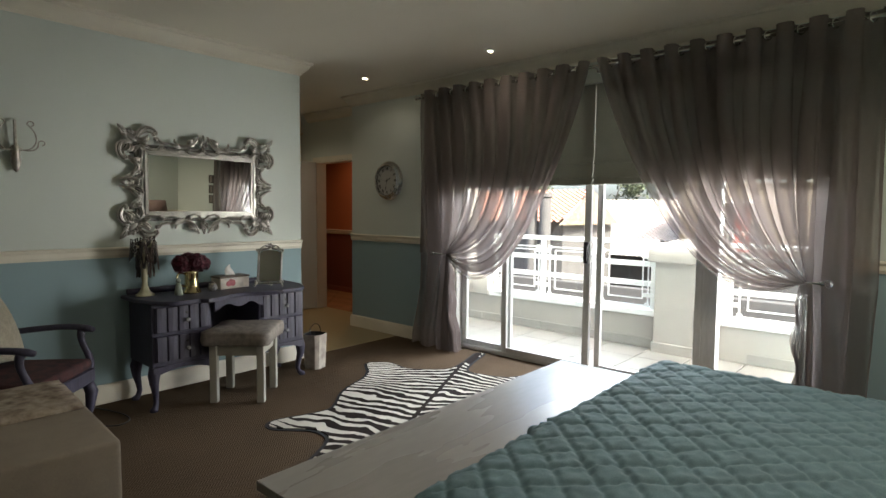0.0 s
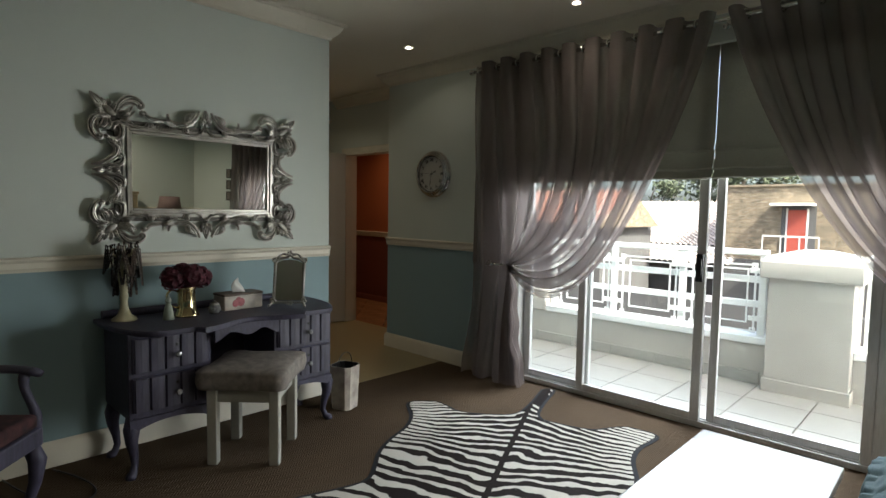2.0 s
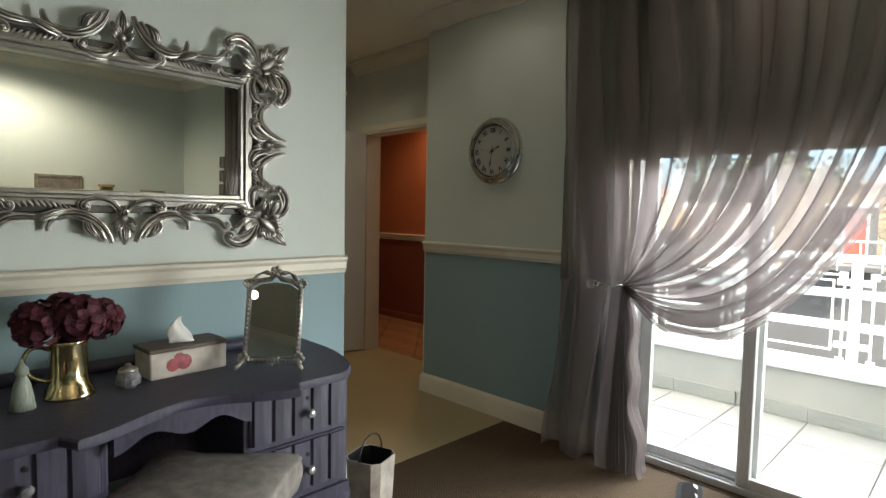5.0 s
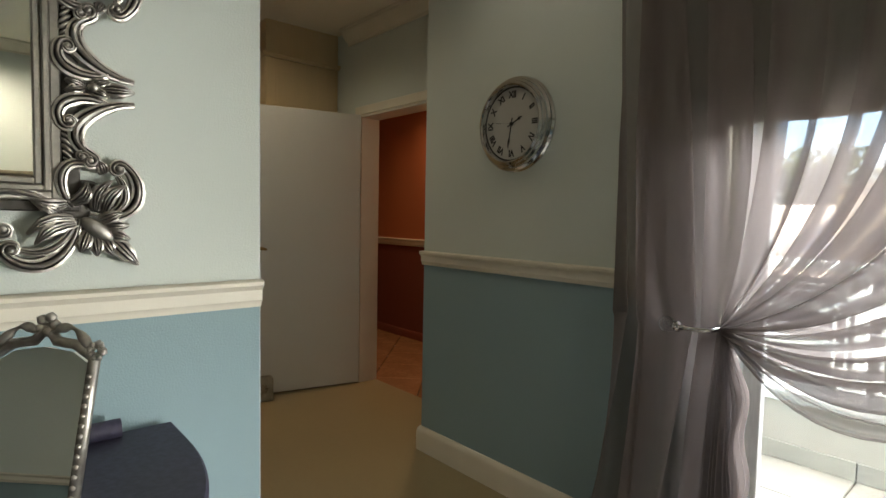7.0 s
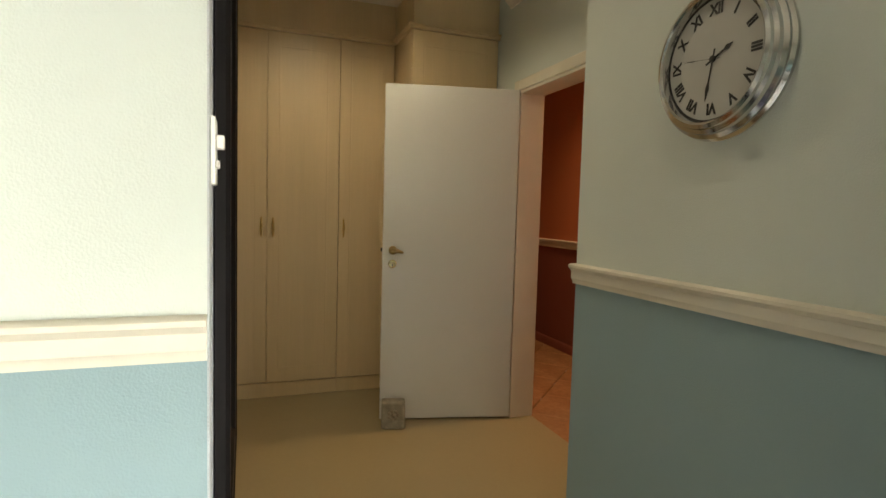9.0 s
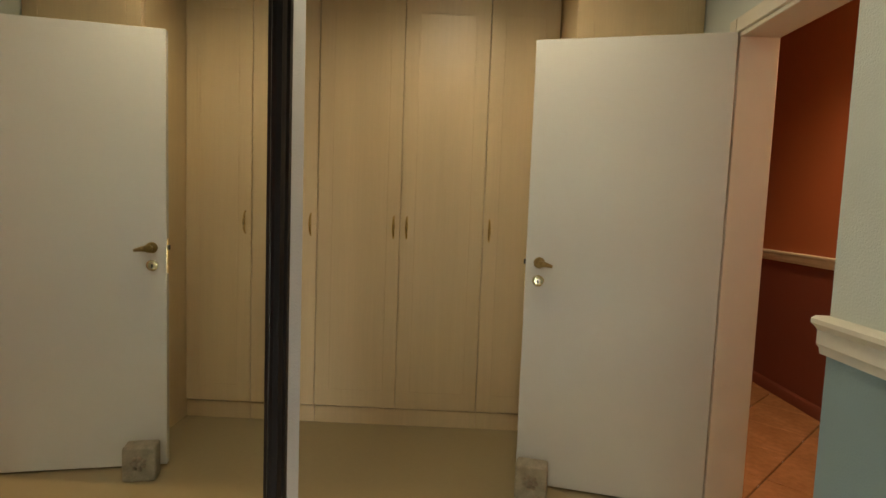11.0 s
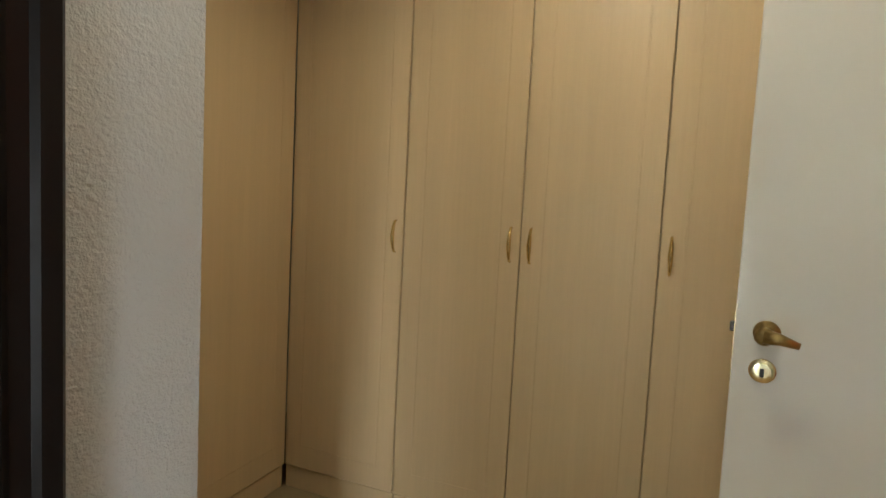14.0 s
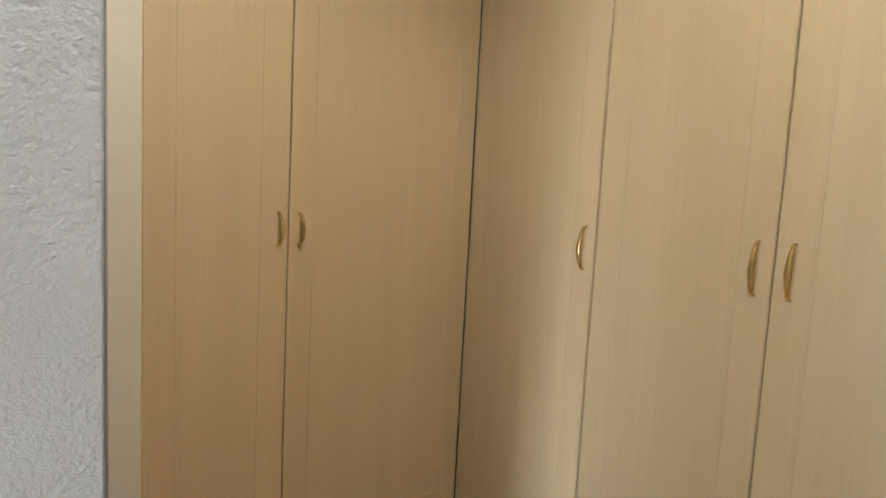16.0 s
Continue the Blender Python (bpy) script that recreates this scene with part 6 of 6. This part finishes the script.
# ---- downlights ----
m_lamp = emission("lit_downlight", (1.0, 0.86, 0.62), 12.0)
# the last four LAMPS get made-up fixtures out of view
for lx, ly, watts in LAMPS:
    d = thing("downlight", (lx, ly, CEIL), "small lit recessed downlight with a white rim, some added out of view", "downlight", "ceiling downlights")
    part("rim", lathe(B(), [(0.044, -0.001), (0.044, -0.006), (0.030, -0.008), (0.030, -0.001)], (lx, ly, CEIL), 24), M_WHITE, d)
    part("bulb", lathe(B(), [(0.017, -0.0012), (0.017, -0.004), (0.001, -0.005)], (lx, ly, CEIL), 20), m_lamp, d)

# ---- far corner of the bedroom, seen in the mirror ----
nt_ = thing("bedside_table", (2.1, 4.05, 0), "pale wooden bedside table beside the bed", "bedside table")
m_oak = bpy.data.materials["pale_oak"]
part("top", slab(1.85, 2.40, 3.78, 4.32, 0.60, 0.63, 0.005), m_oak, nt_)
part("body", slab(1.88, 2.38, 3.81, 4.29, 0.08, 0.60, 0.004), m_oak, nt_)
part("drawer_front", slab(1.868, 1.88, 3.84, 4.26, 0.42, 0.58, 0.003), m_oak, nt_)
for fx in (1.92, 2.34):
    for fy in (3.85, 4.25):
        part("foot", slab(fx - 0.025, fx + 0.025, fy - 0.025, fy + 0.025, 0, 0.08), m_oak, nt_)
tl = thing("table_lamp", (2.1, 4.05, 0.63), "table lamp with a dusty pink drum shade", "lamp")
part("base", lathe(B(), [(0.08, 0), (0.08, 0.015), (0.03, 0.03), (0.05, 0.08), (0.06, 0.14), (0.045, 0.24), (0.025, 0.32), (0.012, 0.36), (0.012, 0.50)], (2.1, 4.05, 0.63), 24), M_TRIM, tl, "", True)
part("shade", lathe(B(), [(0.18, 0.38), (0.135, 0.65), (0.13, 0.65), (0.175, 0.38)], (2.1, 4.05, 0.63), 32), mat("dusty_pink_shade", (0.23, 0.155, 0.14), 0.9, var=0.06, scale=20), tl, "dusty pink drum shade", True)
for z in (1.34, 1.50, 1.66):
    pf = thing("picture_frame", (1.19, CY, z), "small dark-framed picture on the wall by the curtain", "picture", "stacked pictures")
    bm = B()
    for a, b, c, d in ((1.125, 1.255, z - 0.065, z - 0.05), (1.125, 1.255, z + 0.05, z + 0.065), (1.125, 1.14, z - 0.05, z + 0.05), (1.24, 1.255, z - 0.05, z + 0.05)):
        box(bm, a, b, CY - 0.02, CY - 0.001, c, d, 0.002)
    part("frame", bm, mat("dark_picture_wood", (0.06, 0.05, 0.04), 0.5) if "dark_picture_wood" not in bpy.data.materials else bpy.data.materials["dark_picture_wood"], pf)
    part("print", slab(1.14, 1.24, CY - 0.012, CY - 0.004, z - 0.05, z + 0.05), M_STOOLF, pf)
pf = thing("picture_frame", (EX, 3.15, 1.03), "picture in a dull gilt frame above the bed's head", "picture")
bm = B()
for a, b, c, d in ((2.92, 3.38, 1.03, 1.06), (2.92, 3.38, 1.39, 1.42), (2.92, 2.95, 1.06, 1.39), (3.35, 3.38, 1.06, 1.39)):
    box(bm, EX - 0.025, EX - 0.001, a, b, c, d, 0.002)
part("frame", bm, mat("dull_gilt", (0.30, 0.27, 0.19), 0.5, 0.3, var=0.15, scale=20), pf)
part("print", slab(EX - 0.014, EX - 0.004, 2.95, 3.35, 1.06, 1.39), M_STOOLF, pf)


# ---- outside: neighbours, trees, ground ----
struct("ground", slab(-400, 400, 7.2, 800, -3.3, -3.0), M_GRASS, "dry garden ground running to the horizon", "ground")
m_brick = mat("sunlit_face_brick", (0.38, 0.30, 0.20), 0.9, var=0.26, scale=3.4, fine=0.45, fscale=9, stretch=(1, 1, 2.6), bump=0.4)
m_rooft = mat("pale_roof_tile", (0.55, 0.48, 0.42), 0.8, var=0.12, scale=3)
m_roofr = mat("red_roof_tile", (0.42, 0.22, 0.16), 0.8, var=0.15, scale=3)
m_wallw = mat("white_house_wall", (0.70, 0.68, 0.62), 0.85, var=0.06, scale=1)
# eaves shade is put into this wall colour; grey columns and door surround share it
m_wallg = mat("grey_and_shade_wall", (0.105, 0.10, 0.095), 0.85, var=0.08, scale=1)
m_redd = mat("red_shutter", (0.42, 0.08, 0.05), 0.6, var=0.1)


def tiled_roof(name, parent, x0, x1, y0, z0, y1, z1, material, dx=0.26, rows_=26):
    """A pitched roof of rolled tiles: stepped courses with a wavy cross-section."""
    bm = B()
    n = int((x1 - x0) / dx) * 4
    rings = []
    for r in range(rows_):
        for e in (0, 1):
            t = (r + e) / rows_
            y, z = y0 + (y1 - y0) * t, z0 + (z1 - z0) * t + (0.07 if e == 0 else 0.0)
            rings.append([(x0 + (x1 - x0) * i / n, y, z + 0.05 * math.sin(i * math.pi / 2)) for i in range(n + 1)])
    loft(bm, rings, False, False)
    part(name, bm, material, parent, fix=False)


hs = thing("house", (-10, 28, -3), "neighbouring house with a pale tiled roof, its walls coloured dark for eaves shade", "house")
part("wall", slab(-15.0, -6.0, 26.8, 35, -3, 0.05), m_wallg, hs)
tiled_roof("roof", hs, -15.5, -5.6, 26.0, 0.02, 31.0, 2.08, m_rooft, 0.24, 22)
part("fascia", slab(-15.5, -5.6, 26.0, 26.08, -0.20, 0.02), m_wallw, hs)
tiled_roof("lower_roof", hs, -15.0, -6.6, 24.6, -0.62, 26.0, -0.22, m_rooft, 0.24, 5)
hs = thing("house", (-14, 22, -3), "neighbouring house with a red tiled roof and brick gable", "house")
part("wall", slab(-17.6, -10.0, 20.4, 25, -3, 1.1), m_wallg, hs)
tiled_roof("roof", hs, -18.0, -9.75, 19.6, 0.95, 22.4, 2.35, m_roofr, 0.26, 14)
part("gable", loft(B(), [[(x, 19.6, 0.85), (x, 22.4, 2.3), (x, 25.0, 0.85)] for x in (-9.75, -9.65)]), m_brick, hs)
for x in (-10.6, -10.0):
    part("column", lathe(B(), [(0.24, -3.0), (0.22, 1.9), (0.28, 1.96), (0.28, 2.1)], (x, 19.0, 0), 16), m_wallg, hs, "", 40)
bh = thing("brick_building", (0, 27, -3), "sunlit face-brick building with a red door and flat parapet", "house")
part("wall", slab(-7.05, 14, 25.5, 32, -3, 2.56), m_brick, bh)
part("coping", slab(-7.12, 14.1, 25.42, 32.1, 2.56, 2.64), m_brick, bh)
part("lower_wall", slab(-7.1, 14.02, 25.40, 25.5, -3, -0.36), m_wallg, bh, "lower wall coloured dark for shade")
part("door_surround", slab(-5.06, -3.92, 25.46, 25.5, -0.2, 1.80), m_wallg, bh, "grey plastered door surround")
dr_ = part("door", slab(-4.84, -4.22, 25.42, 25.46, -0.2, 1.64), m_redd, bh, "red-painted door")
for x0, x1 in ((-4.90, -4.84), (-4.22, -4.16)):
    part("door_jamb", slab(x0, x1, 25.41, 25.46, -0.2, 1.70), m_wallw, dr_)
part("lintel", slab(-5.32, -3.95, 24.7, 25.5, 1.80, 1.90), m_wallw, bh, "white concrete hood")
part("landing", slab(-5.4, -3.6, 24.3, 25.5, -0.36, -0.2), m_wallg, bh)
ld = part("handrail", slab(-5.4, -3.6, 24.28, 24.33, 0.62, 0.68), m_wallw, bh, "white steel handrail")
for k in range(4):
    part("baluster", slab(-5.4 + 0.6 * k - 0.02, -5.4 + 0.6 * k + 0.02, 24.29, 24.32, -0.36, 0.62), m_wallw, ld)
struct("garden_wall", slab(-30, 20, 14.0, 14.25, -3, -0.55, 0.02), m_wallg, "garden wall between the plots, coloured dark for shade", "wall")

m_bark = mat("bark", (0.10, 0.075, 0.055), 0.9, var=0.2, scale=12, stretch=(1, 1, 0.2), bump=0.5)
m_leaf = mat("olive_foliage", (0.10, 0.12, 0.06), 0.8, var=0.35, scale=1.5)


def tree(x, y, h, seed, leafy):
    rn = random.Random(seed)
    t = thing("tree", (x, y, -3), "tall garden tree with an uneven open crown" if leafy else "bare winter tree with thin branches", "tree", "garden trees")
    bm = B()
    tips = []

    def limb(p, d, length, r, depth):
        pts, q = [p], p
        for k in range(4):
            d = (d + Vector((rn.uniform(-.25, .25), rn.uniform(-.25, .25), rn.uniform(-.05, .2)))).normalized()
            q = q + d * length / 4
            pts.append(q)
        tube(bm, pts, [r * (1 - 0.13 * k) for k in range(5)], 6)
        if depth:
            for _ in range(3 if depth > 1 else 4):
                nd = (d + Vector((rn.uniform(-.9, .9), rn.uniform(-.9, .9), rn.uniform(-.1, .6)))).normalized()
                limb(pts[rn.randint(2, 4)], nd, length * rn.uniform(0.55, 0.75), r * 0.5, depth - 1)
        else:
            tips.append(pts[-1])
            tips.append(pts[2])
    limb(Vector((x, y, -3)), Vector((0, 0, 1)), h * 0.5, 0.16, 3)
    part("trunk", bm, m_bark, t, "", True)
    if leafy:
        vs_, fs_ = [], []
        for p in tips:
            for _ in range(26):
                c = p + Vector((rn.gauss(0, .35), rn.gauss(0, .35), rn.gauss(0, .3)))
                a, b = Vector((rn.uniform(-1, 1), rn.uniform(-1, 1), rn.uniform(-1, 1))) * 0.13, Vector((rn.uniform(-1, 1), rn.uniform(-1, 1), rn.uniform(-1, 1))) * 0.13
                i = len(vs_)
                vs_ += [tuple(c - a), tuple(c + b), tuple(c + a), tuple(c - b)]
                fs_.append((i, i + 1, i + 2, i + 3))
        me = bpy.data.meshes.new("crown")
        me.from_pydata(vs_, [], fs_)
        me.materials.append(m_leaf)
        ob = new("crown", me)
        ob.parent, ob.matrix_parent_inverse = t, world_of(t).inverted()


for k, (x, y, h, lf) in enumerate(((-11.5, 38, 8.2, True), (-9.2, 40, 8.0, True), (-14, 42, 7.6, False), (-7.0, 42, 7.8, False), (-17.5, 40, 8.4, True), (-22, 38, 8.0, True))):
    tree(x, y, h, 20 + k, lf)

# ---- tiles, last ----
hall_floor = bpy.data.objects["floor_hall"]
tile_me = None
H = Matrix.Translation((-5.28, 5.10, 0)) @ Matrix.Rotation(radians(45), 4, "Z")
bm = slab(0.004, 0.396, 0.004, 0.396, -0.02, 0.0, 0.003)
tile_me = bpy.data.meshes.new("tile")
bm.to_mesh(tile_me)
bm.free()
tile_me.materials.append(M_TILE)
for i in range(-9, 12):
    for j in range(-9, 12):
        m = H @ Matrix.Translation((i * 0.4, j * 0.4, 0))
        c = m @ Vector((0.2, 0.2, 0))
        if -8.7 < c.x < -4.1 and 5.0 < c.y < 6.45:
            t = new("tile", tile_me)
            t.parent = hall_floor
            t.matrix_basis = m
bal = bpy.data.objects["balcony_slab"]
bm = slab(0.004, 0.446, 0.004, 0.446, -0.012, 0.0, 0.003)
bt_me = bpy.data.meshes.new("tile")
bm.to_mesh(bt_me)
bm.free()
bt_me.materials.append(M_BTILE)
for i in range(15):
    for j in range(3):
        t = new("tile", bt_me)
        t.parent = bal
        t.matrix_basis = Matrix.Translation((-3.69 + 0.45 * i, 4.79 + 0.45 * j, -0.05))
bm = slab(0.003, 0.447, 0, 0.012, 0.0, 0.10, 0.002)
sk_me = bpy.data.meshes.new("skirting_tile")
bm.to_mesh(sk_me)
bm.free()
sk_me.materials.append(M_BTILE)
for i in range(15):
    x = -3.69 + 0.45 * i
    if -1.35 < x < -0.36:
        continue
    t = new("skirting_tile", sk_me)
    t.parent = bal
    t.matrix_basis = Matrix.Translation((x, 6.127, -0.048))
